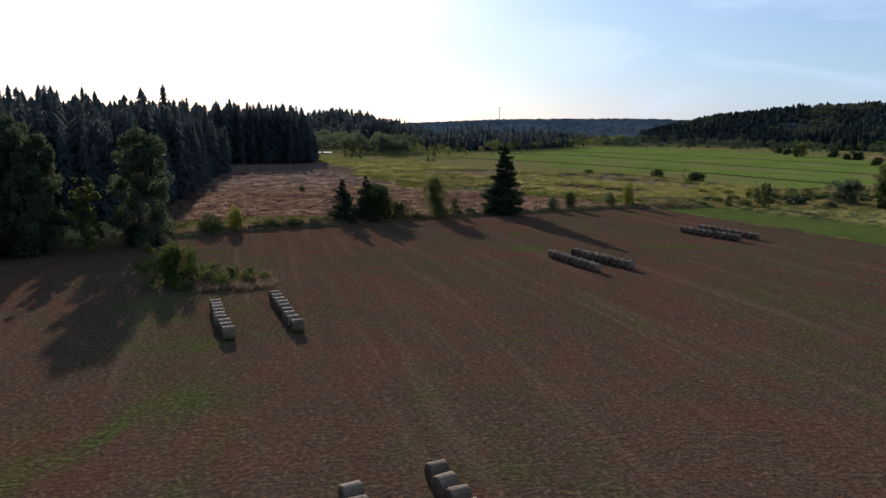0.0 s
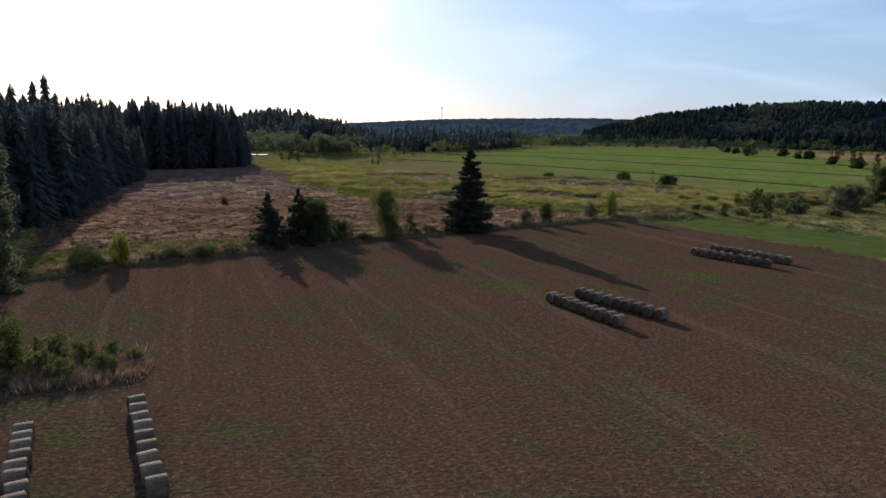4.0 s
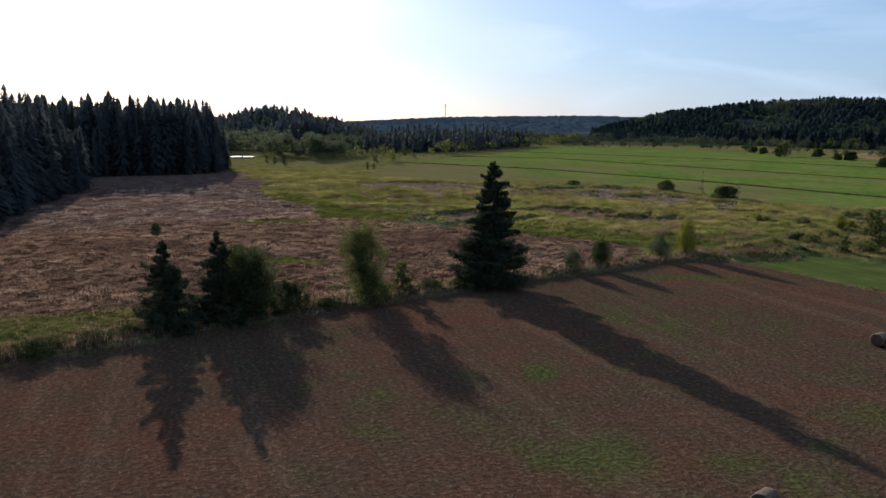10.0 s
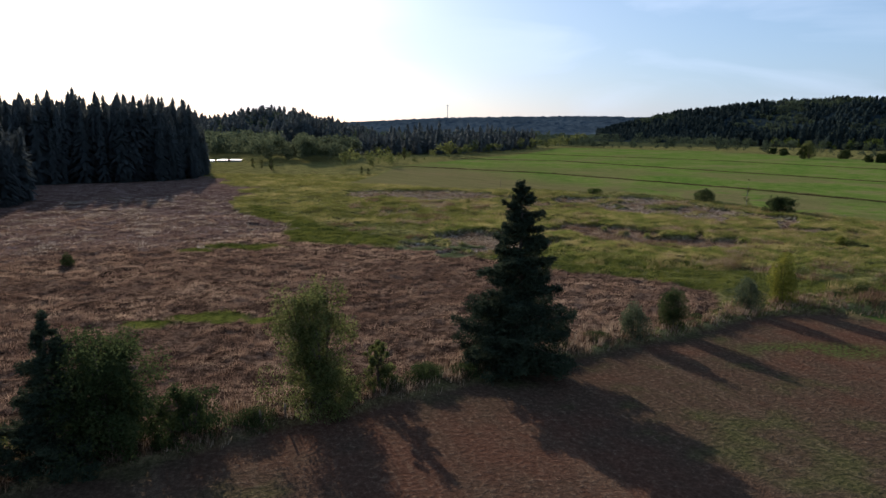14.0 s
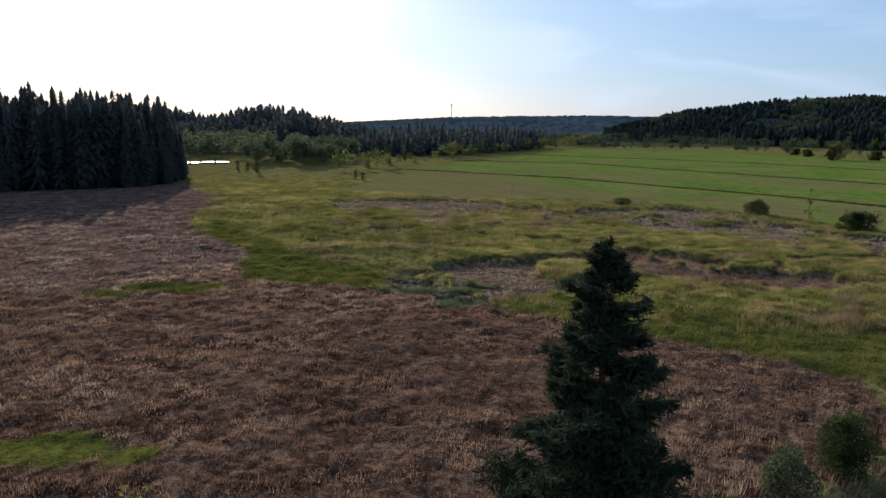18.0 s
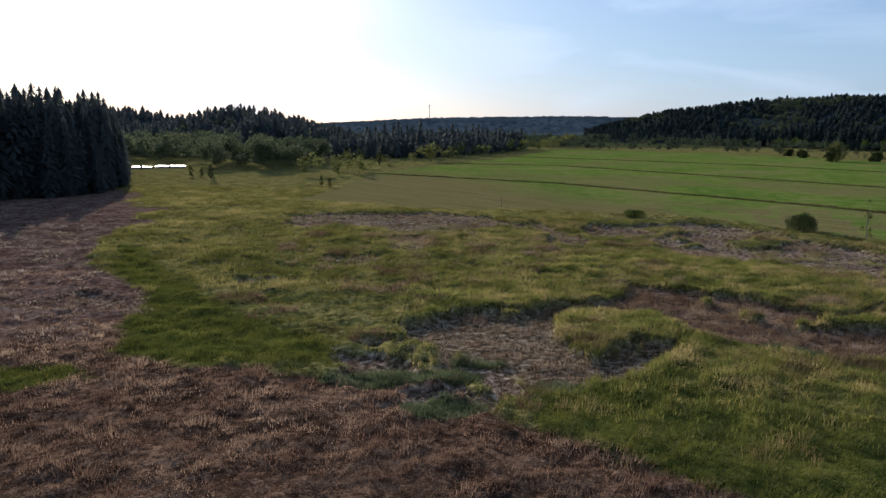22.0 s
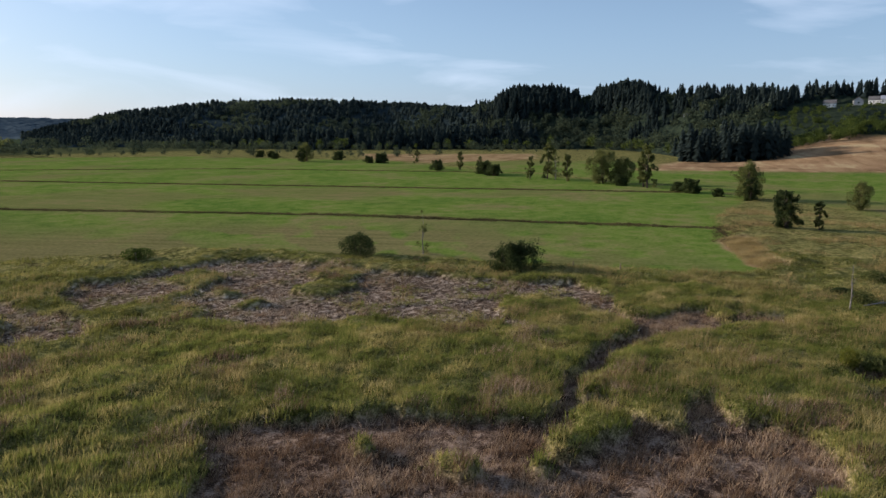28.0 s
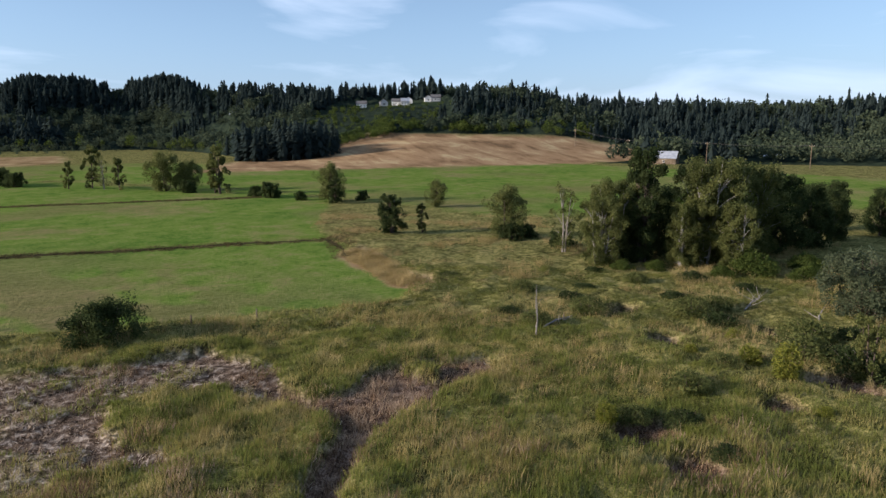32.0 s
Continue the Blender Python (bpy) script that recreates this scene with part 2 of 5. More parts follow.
# Blue of the far ridge and knolls is haze carried in the base colour.
HAZE_CANOPY = material("haze_canopy", [(0.3, (0.014, 0.023, 0.027)), (0.7, (0.028, 0.041, 0.042))], 0.2, 0.95, 0.3, 0.6, second=0.012)
# Bluer than the near leaves, with some distance haze in the colour.
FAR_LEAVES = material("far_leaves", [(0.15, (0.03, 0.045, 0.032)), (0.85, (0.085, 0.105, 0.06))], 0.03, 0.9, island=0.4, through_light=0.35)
# Palest and bluest canopy: horizon haze painted into the colour.
HORIZON_HAZE_CANOPY = material("horizon_haze_canopy", [(0.3, (0.04, 0.058, 0.072)), (0.7, (0.07, 0.095, 0.11))], 0.1, 0.95, second=0.006)
DITCH_BLADES = material("ditch_blades", [(0.15, (0.04, 0.036, 0.016)), (0.85, (0.15, 0.12, 0.055))], 0.3, 0.8, island=0.5, through_light=0.2)
DITCH_EARTH = material("ditch_earth", [(0.3, (0.02, 0.018, 0.01)), (0.7, (0.07, 0.06, 0.03))], 1.5, 0.9, 0.6)
SAGE_BLADES = material("sage_blades", [(0.15, (0.055, 0.08, 0.03)), (0.85, (0.2, 0.23, 0.125))], 0.5, 0.8, island=0.5, through_light=0.35)

# ---- the plan of the land ----
HEDGE = [(-90, 105), (-63, 127), (-50, 141), (-40, 148), (-31, 156), (-11, 169), (2, 178), (15, 186), (35, 198), (53, 203)]
HAYFIELD = [(-200, -150), (-150, 20), *HEDGE[:-1], (43, 198), (66, 157), (90, 110), (170, -150)]
MEADOW = [(43, 198), (66, 157), (90, 110), (170, -150), (260, -150), (125, 110), (84, 174), (61, 204)]
REEDS = [(-65, 130), *HEDGE[3:8], (28, 197), (31, 207), (23, 215), (13, 221), (8, 226), (2, 230), (-2, 238), (-8, 243), (-11, 243), (-12, 239.6), (-17, 239), (-19, 243), (-25, 242), (-31.6, 246.6),
         (-34.4, 250), (-34.7, 258), (-39.5, 271), (-48, 280), (-55, 288), (-63, 308), (-66.5, 326), (-66, 340), (-97, 405), (-114, 436), (-170, 380), (-130, 299), (-90, 185)]
PASTURE = [(-42, 390), (-34, 440), (-30, 516), (0, 574), (70, 720), (130, 900), (260, 800), (313, 606), (272, 458), (257, 413), (250, 368), (226, 319), (165, 303), (139, 287),
           (112, 270), (103, 271), (96, 283), (85, 304), (66, 336), (55, 352), (36, 358), (14, 366), (5, 360)]
EAST_PASTURE = [(228, 312), (254, 366), (276, 458), (330, 560), (420, 480), (357, 415), (364, 354), (430, 246), (350, 138), (260, 60), (215, 180), (190, 262)]
DRY_WEST = [(-41, 345), (-30, 356), (-14, 354), (-2, 357), (9, 348), (15, 342), (22, 334), (27, 313), (25, 304), (18, 307), (20, 322), (13.5, 331), (8, 329.5), (8, 324), (2, 320), (-10, 321.6), (-12, 329), (-23, 334), (-29.6, 330)]
DRY_EAST = [(28, 327), (33, 333), (40, 332), (46, 335), (51, 335.6), (57, 333.6), (62, 330), (65.5, 319), (68.5, 309.5), (72, 302.5), (74.7, 295), (76.4, 291), (79.3, 287.5), (81, 283.8), (79, 277), (75, 273.3), (72.2, 272),
            (71, 276), (73, 278.5), (70, 283), (68.5, 285.5), (64, 282.7), (62.5, 277), (60.6, 276.2), (57.7, 280.4), (53.8, 281.5), (51.2, 290), (46, 293.2), (42, 294.6), (37.7, 298), (36, 306), (33.6, 311), (28, 318)]
DRY_ISLET = [(42.6, 327), (48.9, 331.7), (50, 322.3), (43, 318)]
DRY_MID = [(-13, 249), (-6, 250), (0, 246), (6, 240), (4, 233), (-2, 231), (-8, 233.5), (-13, 240)]
DRY_SPOTS = [[(-21, 296), (-14, 298), (-9, 290), (-16, 286)], [(-12, 318), (-3, 320), (-5, 301), (-10, 302)], [(-31, 279), (-22, 279.5), (-22, 276), (-29, 275)], [(-48, 271), (-42, 269), (-38, 262), (-44, 262)]]
BARE = [(-7.6, 255.5), (-4, 257.6), (0.7, 262.4), (4.7, 261.6), (9.4, 262.3), (10.2, 257.5), (9, 250), (11.2, 244.5), (17.3, 250.5), (20.5, 248.5), (19.5, 246.5), (17.3, 242.5), (11.5, 238.5), (8, 237.3), (4, 236.1), (2.8, 241.4), (-0.4, 244.4), (-5.2, 249.5)]
SUNKEN = [(23, 275.5), (27, 274.4), (31, 270.8), (35, 268.3), (37, 265.2), (41, 260.9), (43, 259.2), (46, 260.3), (49, 259.2), (47.6, 254), (47.6, 250.5), (52, 253.5), (55.3, 252.4), (52.5, 249), (53.5, 245), (50, 241), (44, 239.5),
          (37, 242), (33.6, 242.2), (29.3, 243.8), (26.8, 246.3), (24, 252.5), (22, 257), (20.8, 260.5), (17.4, 261.5), (14.5, 262), (11.5, 261), (10, 257.5), (8, 258), (9.4, 262.3), (11.5, 264.1), (13.5, 265.2), (17.8, 266.2), (21, 269.9)]
HOLLOW = [(58.6, 266.3), (62.2, 266.1), (65.6, 265.7), (69.1, 267.7), (71.8, 271.4), (74.1, 268.4), (79.1, 266.8), (82.8, 262.4), (84.4, 257.2), (80.7, 256.3), (76.2, 259.2), (72.3, 261.4), (67.9, 263), (64.2, 263.7), (60.4, 263.3), (58.2, 263.4)]
HERBS = [(28.7, 246.3), (30.2, 249.9), (33.4, 249), (34.9, 246.1), (32.2, 243.9)]
HERB_SPOTS = ((-8, 239.6, 4.4, 1.6), (-3, 240.2, 3, 1.4), (-3.3, 233.2, 3, 1.9), (6.2, 237.4, 2.2, 1.5), (0.6, 244, 2.4, 1.0))
CREEK = [(41.6, 258.8), (45.4, 259), (48, 261), (50.5, 262.8), (54, 262.8), (57.3, 264.2), (59.5, 265), (64, 264.8)]
SIDE_CREEK = [(71.5, 270.5), (73, 273.5)]
LUSH = [(31, 207), (23, 215), (13, 221), (4, 229), (3, 235), (8, 237), (17, 241), (20.8, 242), (20.5, 237), (22, 233.5), (29, 229), (42, 220), (60, 205)]
LUSH_WEST = [(-36, 255), (-33, 247), (-25, 242), (-19, 243), (-11, 243), (-14, 250), (-22, 256), (-32, 268), (-44, 286), (-54, 306), (-60, 308), (-50, 284), (-40, 272)]
BANK = [(137, 285.5), (128, 280), (115, 271)]
PITS = [(70.3, 244.4, 2.6), (65.6, 241.7, 2.2), (82, 226.5, 3.2), (84, 222, 2.6), (97, 228, 2.0), (93, 240, 1.8), (76, 233, 2.0), (60, 230, 1.8), (52, 226, 1.6), (104, 243, 2.2)]
TAN_HILL = [(330, 425), (366, 350), (428, 246), (470, 200), (560, 190), (560, 400), (480, 455)]
FAR_TAN = [(337, 665), (389, 732), (439, 668), (485, 611), (397, 542), (312, 561)]
DITCHES = [[(-30, 516), (49, 455), (107, 375), (151, 293)], [(10, 610), (76, 586), (160, 449), (226, 340)], [(60, 720), (190, 600), (262, 470)], [(166, 291), (150, 294), (140, 288), (133, 285)]]


FOOT_AZ = [0, 5, 8, 12, 20, 28, 33, 41, 52, 58, 61, 65, 70, 90, 110, 180]
FOOT_AT = [5000, 2600, 1500, 1050, 960, 860, 760, 740, 740, 720, 640, 480, 440, 420, 440, 450]


def bearing(x, y):
    """Direction from the middle of the marsh, in degrees east of north."""
    return np.degrees(np.arctan2(x - 10, y - 240))


def climb(x, y):
    """How far a place lies beyond the foot of the eastern hills."""
    return np.hypot(x - 10, y - 240) - np.interp(bearing(x, y), FOOT_AZ, FOOT_AT)


def lie(x, y):
    """Height of the land, without grass."""
    rise, az = climb(x, y), bearing(x, y)
    top = np.interp(az, [12, 18, 25, 30, 37, 42, 46, 48, 50, 60, 63, 80, 94, 120], [0, 42, 62, 66, 63, 54, 44, 41, 49, 49, 43, 44, 33, 28])
    s0 = np.interp(az, [40, 49, 61, 66], [180, 20, 20, 100])
    s1 = np.interp(az, [40, 49, 61, 66], [500, 190, 190, 300])
    h = top * smooth(0, 1, (rise - s0) / (s1 - s0))
    ahead, aside = (x - 366) * 0.85 + (y - 350) * 0.53, (y - 310) * 0.85 - (x - 440) * 0.53
    h = h + 12.5 * smooth(0, 135, ahead + 8 * (vnoise(x, y, 40, 6) - 0.5)) * smooth(330, 230, ahead) * smooth(110, -10, aside) * smooth(-220, -110, aside)
    h = np.maximum(h, 47 * smooth(1900, 2700, y) * (0.75 + 0.5 * vnoise(x, y, 600, 5)) * np.interp(x, [-900, -600, 0, 500], [0.5, 0.5, 0.85, 1.25]))
    h = np.maximum(h, 37 * np.exp(-(((x + 502) / 105) ** 2 + ((y - 1360) / 190) ** 2)))
    h = np.maximum(h, 35 * np.exp(-(((x + 271) / 100) ** 2 + ((y - 1226) / 170) ** 2)))
    h = np.maximum(h, 40 * smooth(-420, -800, x) * smooth(200, 700, y))
    return h + 2.5 * smooth(20, 200, rise) * (fractal(x, y, 90, 3, 2) - 0.5)


def zones(x, y):
    """Shares of each cover at places of the plan."""
    wob = (fractal(x, y, 14, 11) - 0.5) * 9
    wob2 = (fractal(x, y, 6, 21) - 0.5) * 5
    rag = (fractal(x, y, 2.6, 23) - 0.5) * 2.2
    hay = smooth(-0.8, 0.8, inside(HAYFIELD, x, y) + wob2 * 0.4)
    z = {"hay": hay}
    z["meadow"] = smooth(-1.5, 1.5, inside(MEADOW, x, y) + wob2 * 0.6) * (1 - hay)
    z["reed"] = smooth(-0.5, 0.5, inside(REEDS, x, y) + rag * 1.4 + wob * (0.12 + 2.4 * smooth(300, 360, y))) * (1 - hay)
    z["pasture"] = smooth(-1, 1, inside(PASTURE, x, y) + wob2 * 0.3)
    z["pasture"] = np.maximum(z["pasture"], smooth(-2, 2, inside(EAST_PASTURE, x, y) + wob2))
    z["dry"] = np.maximum(smooth(-0.5, 0.5, inside(DRY_WEST, x, y) + wob2 * 0.7), smooth(-0.5, 0.5, inside(DRY_EAST, x, y) + rag + wob2 * 0.3))
    z["dry"] *= 1 - smooth(-0.5, 0.5, inside(DRY_ISLET, x, y) + rag)
    for spot in DRY_SPOTS:
        z["dry"] = np.maximum(z["dry"], 0.75 * smooth(-0.6, 0.6, inside(spot, x, y) + wob2 * 0.6))
    z["dry"] *= smooth(0.24, 0.32, fractal(x, y, 9, 33)) * (0.75 + 0.25 * smooth(0.34, 0.5, fractal(x, y, 3.5, 35)))
    z["dry"] = np.maximum(z["dry"], smooth(-0.6, 0.6, inside(DRY_MID, x, y) + rag * 1.5) * smooth(0.4, 0.5, fractal(x, y, 2.4, 39)))
    z["sunken"] = np.maximum(smooth(-0.4, 0.4, inside(SUNKEN, x, y) + rag * 0.6), smooth(-0.4, 0.4, inside(HOLLOW, x, y) + rag * 0.6))
    z["bare"] = np.maximum(smooth(-0.4, 0.4, inside(BARE, x, y) + rag), z["sunken"]) * smooth(0.22, 0.3, fractal(x, y, 5, 37))
    z["creek"] = np.maximum(smooth(1.15, 0.6, away(CREEK, x, y) + rag * 0.5), smooth(1.6, 0.8, away(SIDE_CREEK, x, y) + rag * 0.5))
    for cx, cy, cr in PITS:
        z["creek"] = np.maximum(z["creek"], smooth(cr + 0.3, cr - 0.5, np.hypot(x - cx, y - cy) + rag))
    z["lush"] = np.maximum(smooth(-0.7, 0.7, inside(LUSH, x, y) + rag * 1.5), smooth(-0.7, 0.7, inside(LUSH_WEST, x, y) + rag * 1.5))
    for cx, cy, rx, ry in ((-40.5, 240, 7, 2.8), (-31, 193, 4.5, 2.4), (-25.5, 192.5, 1.8, 1.4), (-37, 190, 2.5, 1.8), (-48, 236, 3, 1.5)):
        z["lush"] = np.maximum(z["lush"], smooth(1.2, 0.85, np.hypot((x - cx) / rx, (y - cy) / ry) + rag * 0.25))
    z["lush"] = np.maximum(z["lush"], 0.8 * smooth(8, 3, away([(-68, 141), (-52, 153), (-41, 160), (-33, 163)], x, y) + wob) * (1 - hay))
    z["herb"] = smooth(-0.5, 0.5, inside(HERBS, x, y) + rag)
    for cx, cy, rx, ry in HERB_SPOTS:
        z["herb"] = np.maximum(z["herb"], smooth(1.25, 0.85, np.hypot((x - cx) / rx, (y - cy) / ry) + rag * 0.25))
    z["tan"] = np.maximum(np.maximum(smooth(-4, 4, inside(TAN_HILL, x, y) + wob * 2), 0.8 * smooth(-3, 3, inside(FAR_TAN, x, y) + wob)), smooth(3.4, 2.0, away(BANK, x, y) + wob2 * 0.8))
    z["fade"] = z["pasture"] * smooth(70, 20, x + (y - 400) * 0.35 + wob * 2) * smooth(560, 480, y)
    z["fade"] = np.maximum(z["fade"], 0.6 * z["pasture"] * smooth(0.54, 0.7, fractal(x, y, 38, 57)))
    z["fade"] = np.maximum(z["fade"], 0.95 * z["pasture"] * smooth(0.4, 0.53, fractal((x + y * 0.6) * 0.6, (y - x), 9, 58)) * smooth(135, 88, x - (y - 300) * 0.3) * smooth(450, 400, y + x * 0.6))
    z["grey"] = z["reed"] * smooth(-8, 18, (y - 232) - (x + 60) * 0.9 + wob * 2.5)
    return z


def cover(z, x, y):
    """Height of the standing grass."""
    wet = (1 - z["hay"]) * (1 - z["meadow"]) * (1 - z["pasture"]) * (1 - z["dry"]) * (1 - z["bare"]) * (1 - z["creek"]) * (1 - 0.5 * z["tan"]) * (1 - 0.5 * z["herb"])
    wet *= smooth(70, 0, np.maximum.reduce([x - 112, y - 340, -90 - x, 150 - y]))
    tuft = 0.5 * (vnoise(x, y, 1.3, 61) - 0.5) + (0.45 * (vnoise(x, y, 3.3, 62) - 0.5) + 0.6 * (vnoise(x, y, 11, 63) - 0.5)) * (1 - 0.7 * z["reed"])
    return wet * (0.72 - 0.1 * z["reed"] + tuft) + 0.25 * (z["dry"] + z["bare"]) * (vnoise(x, y, 1.3, 64) - 0.5) - 0.4 * z["creek"] - 0.15 * z["bare"]


GREEN_SPOTS = ((-33, 47.8, 4, 2.6), (-26.3, 44.7, 4, 2.6), (-33.6, 63.7, 4.5, 2.6), (-24.5, 53, 5, 3), (-21, 43.5, 4.5, 3), (-28, 39, 6, 3), (-40, 82, 7, 4), (4.2, 127.6, 6, 4), (13.8, 124, 7, 4), (3, 143.8, 4, 3), (12.8, 49, 2.2, 1.4), (36, 134, 12, 4), (33, 184, 9, 3), (9, 152, 4, 3))


def green_hay(x, y):
    """Where grass has grown again through the stubble."""
    g = 0
    for cx, cy, rx, ry in GREEN_SPOTS:
        g = np.maximum(g, smooth(1.3, 0.4, np.hypot((x - cx) / rx, (y - cy) / ry)))
    return g * smooth(0.36, 0.6, fractal(x, y, 3.5, 301))


def land_z(x, y):
    x, y = np.array([float(x)]), np.array([float(y)])
    return float(lie(x, y)[0])


def axis(fine0, fine1, step, low, high, grow=1.07, middle=700):
    """Grid lines: even between fine0 and fine1, then wider and wider."""
    def out(v, sign, end):
        s, made = step, []
        while v * sign < end * sign:
            s = min(s * grow, 11 if abs(v) < middle else 75)
            v += s * sign
            made.append(v)
        return made

    mid = list(np.arange(fine0, fine1 + 1e-6, step))
    return np.array(out(mid[0], -1, low)[::-1] + mid + out(mid[-1], 1, high))


def ground_material():
    m = bpy.data.materials.new("land")
    m.use_nodes = True
    nodes, links = m.node_tree.nodes, m.node_tree.links
    bsdf = nodes["Principled BSDF"]
    bsdf.inputs["Roughness"].default_value = 1.0
    bsdf.inputs["Specular IOR Level"].default_value = 0.0
    tc = nodes.new("ShaderNodeTexCoord")

    def noise_at(scale, detail=5, stretched=None, distort=0.0):
        n = nodes.new("ShaderNodeTexNoise")
        n.inputs["Scale"].default_value, n.inputs["Detail"].default_value, n.inputs["Distortion"].default_value = scale, detail, distort
        if stretched:
            mp = nodes.new("ShaderNodeMapping")
            mp.vector_type = "TEXTURE"
            mp.inputs["Rotation"].default_value = (0, 0, radians(stretched[0]))
            mp.inputs["Scale"].default_value = (1 / stretched[1], 1, 1)
            links.new(tc.outputs["Object"], mp.inputs["Vector"])
            links.new(mp.outputs["Vector"], n.inputs["Vector"])
        else:
            links.new(tc.outputs["Object"], n.inputs["Vector"])
        return n.outputs["Fac"]

    def ramp(fac, stops):
        r = nodes.new("ShaderNodeValToRGB")
        while len(r.color_ramp.elements) < len(stops):
            r.color_ramp.elements.new(0.5)
        for e, (p, c) in zip(r.color_ramp.elements, stops):
            e.position, e.color = p, (*c, 1)
        links.new(fac, r.inputs["Fac"])
        return r.outputs["Color"]

    def blend(fac, a, b):
        x = nodes.new("ShaderNodeMix")
        x.data_type = "RGBA"
        for k, v in ((0, fac), (6, a), (7, b)):
            if isinstance(v, (int, float)):
                x.inputs[k].default_value = v
            else:
                links.new(v, x.inputs[k])
        return x.outputs[2]

    def calc(op, a, b=0.0, c=0.0):
        x = nodes.new("ShaderNodeMath")
        x.operation = op
        for k, v in enumerate((a, b, c)):
            if isinstance(v, (int, float)):
                x.inputs[k].default_value = v
            else:
                links.new(v, x.inputs[k])
        return x.outputs[0]

    def shares(name):
        at = nodes.new("ShaderNodeAttribute")
        at.attribute_name = name
        s = nodes.new("ShaderNodeSeparateColor")
        links.new(at.outputs["Color"], s.inputs[0])
        return s.outputs[0], s.outputs[1], s.outputs[2], at.outputs["Alpha"]

    reed, pasture, hay, fade = shares("cover_a")
    dry, bare, lush, regrown = shares("cover_b")
    tan, herb, grey, _ = shares("cover_c")
    meadow, creek, wood, _ = shares("cover_d")
    big, mid, fine, grain = noise_at(0.035, 4), noise_at(0.22, 5), noise_at(1.3, 6), noise_at(7.0, 4)
    rows_a, rows_b = noise_at(0.55, 4, (111, 0.06)), noise_at(0.5, 4, (-55, 0.05))
    straw = noise_at(3.0, 6, (111, 0.3), 0.5)
    # marsh grass as the base
    mott = calc("MULTIPLY_ADD", grain, 0.75, calc("MULTIPLY_ADD", fine, 0.75, calc("MULTIPLY_ADD", mid, 0.5, -0.5)))
    marsh = ramp(mott, [(0.32, (0.035, 0.036, 0.013)), (0.5, (0.13, 0.127, 0.04)), (0.68, (0.29, 0.25, 0.10))])
    stems = ramp(mott, [(0.32, (0.03, 0.02, 0.012)), (0.5, (0.12, 0.08, 0.04)), (0.68, (0.28, 0.20, 0.11))])
    marsh = blend(calc("MULTIPLY", ramp(noise_at(0.16, 4, None, 0.6), [(0.56, (0, 0, 0)), (0.68, (1, 1, 1))]), 0.4), marsh, stems)
    clod = noise_at(2.6, 7, None, 0.4)
    hayc = ramp(calc("MULTIPLY_ADD", clod, 0.7, calc("MULTIPLY_ADD", rows_a, 0.14, calc("MULTIPLY_ADD", grain, 0.5, calc("MULTIPLY_ADD", straw, 0.35, -0.345)))),
                [(0.3, (0.016, 0.011, 0.008)), (0.45, (0.052, 0.034, 0.023)), (0.58, (0.10, 0.066, 0.044)), (0.75, (0.26, 0.185, 0.12))])
    tint = calc("MULTIPLY_ADD", big, 0.5, calc("MULTIPLY_ADD", mid, 0.35, calc("MULTIPLY", rows_a, 0.15)))
    hayc = blend(0.5, hayc, ramp(tint, [(0.4, (0.11, 0.05, 0.031)), (0.5, (0.082, 0.053, 0.034)), (0.6, (0.06, 0.055, 0.028))]))
    drift = ramp(noise_at(0.3, 3, (111, 0.05), 1.2), [(0.56, (0, 0, 0)), (0.68, (1, 1, 1))])
    hayc = blend(calc("MULTIPLY", calc("MULTIPLY", drift, straw), 0.25), hayc, ramp(grain, [(0.35, (0.12, 0.085, 0.05)), (0.65, (0.3, 0.23, 0.15))]))
    green_spots = ramp(calc("ADD", calc("MULTIPLY", big, 0.5), calc("MULTIPLY", mid, 0.65)), [(0.62, (0, 0, 0)), (0.74, (1, 1, 1))])
    hayc = blend(calc("MULTIPLY", green_spots, 0.5), hayc, ramp(clod, [(0.35, (0.03, 0.042, 0.012)), (0.65, (0.10, 0.105, 0.034))]))
    hayc = blend(calc("MULTIPLY", regrown, calc("MULTIPLY_ADD", clod, 2.2, -0.5)), hayc, ramp(clod, [(0.4, (0.026, 0.044, 0.01)), (0.62, (0.075, 0.11, 0.026))]))
    reedc = ramp(mott, [(0.3, (0.018, 0.011, 0.008)), (0.5, (0.07, 0.043, 0.028)), (0.7, (0.2, 0.132, 0.088))])
    greyc = ramp(mott, [(0.3, (0.04, 0.024, 0.018)), (0.52, (0.11, 0.07, 0.054)), (0.74, (0.28, 0.215, 0.18))])
    pastc = ramp(calc("MULTIPLY_ADD", big, 0.75, calc("MULTIPLY_ADD", rows_b, 0.12, calc("MULTIPLY_ADD", mid, 0.35, -0.1))), [(0.4, (0.072, 0.148, 0.02)), (0.53, (0.125, 0.19, 0.032)), (0.6, (0.18, 0.18, 0.062)), (0.7, (0.22, 0.165, 0.09))])
    pastc = blend(0.5, pastc, ramp(mott, [(0.34, (0.04, 0.065, 0.015)), (0.5, (0.115, 0.165, 0.033)), (0.58, (0.15, 0.175, 0.048)), (0.68, (0.22, 0.18, 0.09))]))
    pastc = blend(calc("MULTIPLY", fade, 0.8), pastc, ramp(calc("MULTIPLY_ADD", fine, 0.5, calc("MULTIPLY", rows_b, 0.5)), [(0.35, (0.10, 0.085, 0.035)), (0.65, (0.21, 0.165, 0.085))]))
    meadc = ramp(calc("MULTIPLY_ADD", rows_a, 0.5, calc("MULTIPLY", mid, 0.5)), [(0.3, (0.046, 0.068, 0.018)), (0.55, (0.08, 0.105, 0.028)), (0.72, (0.14, 0.125, 0.048))])
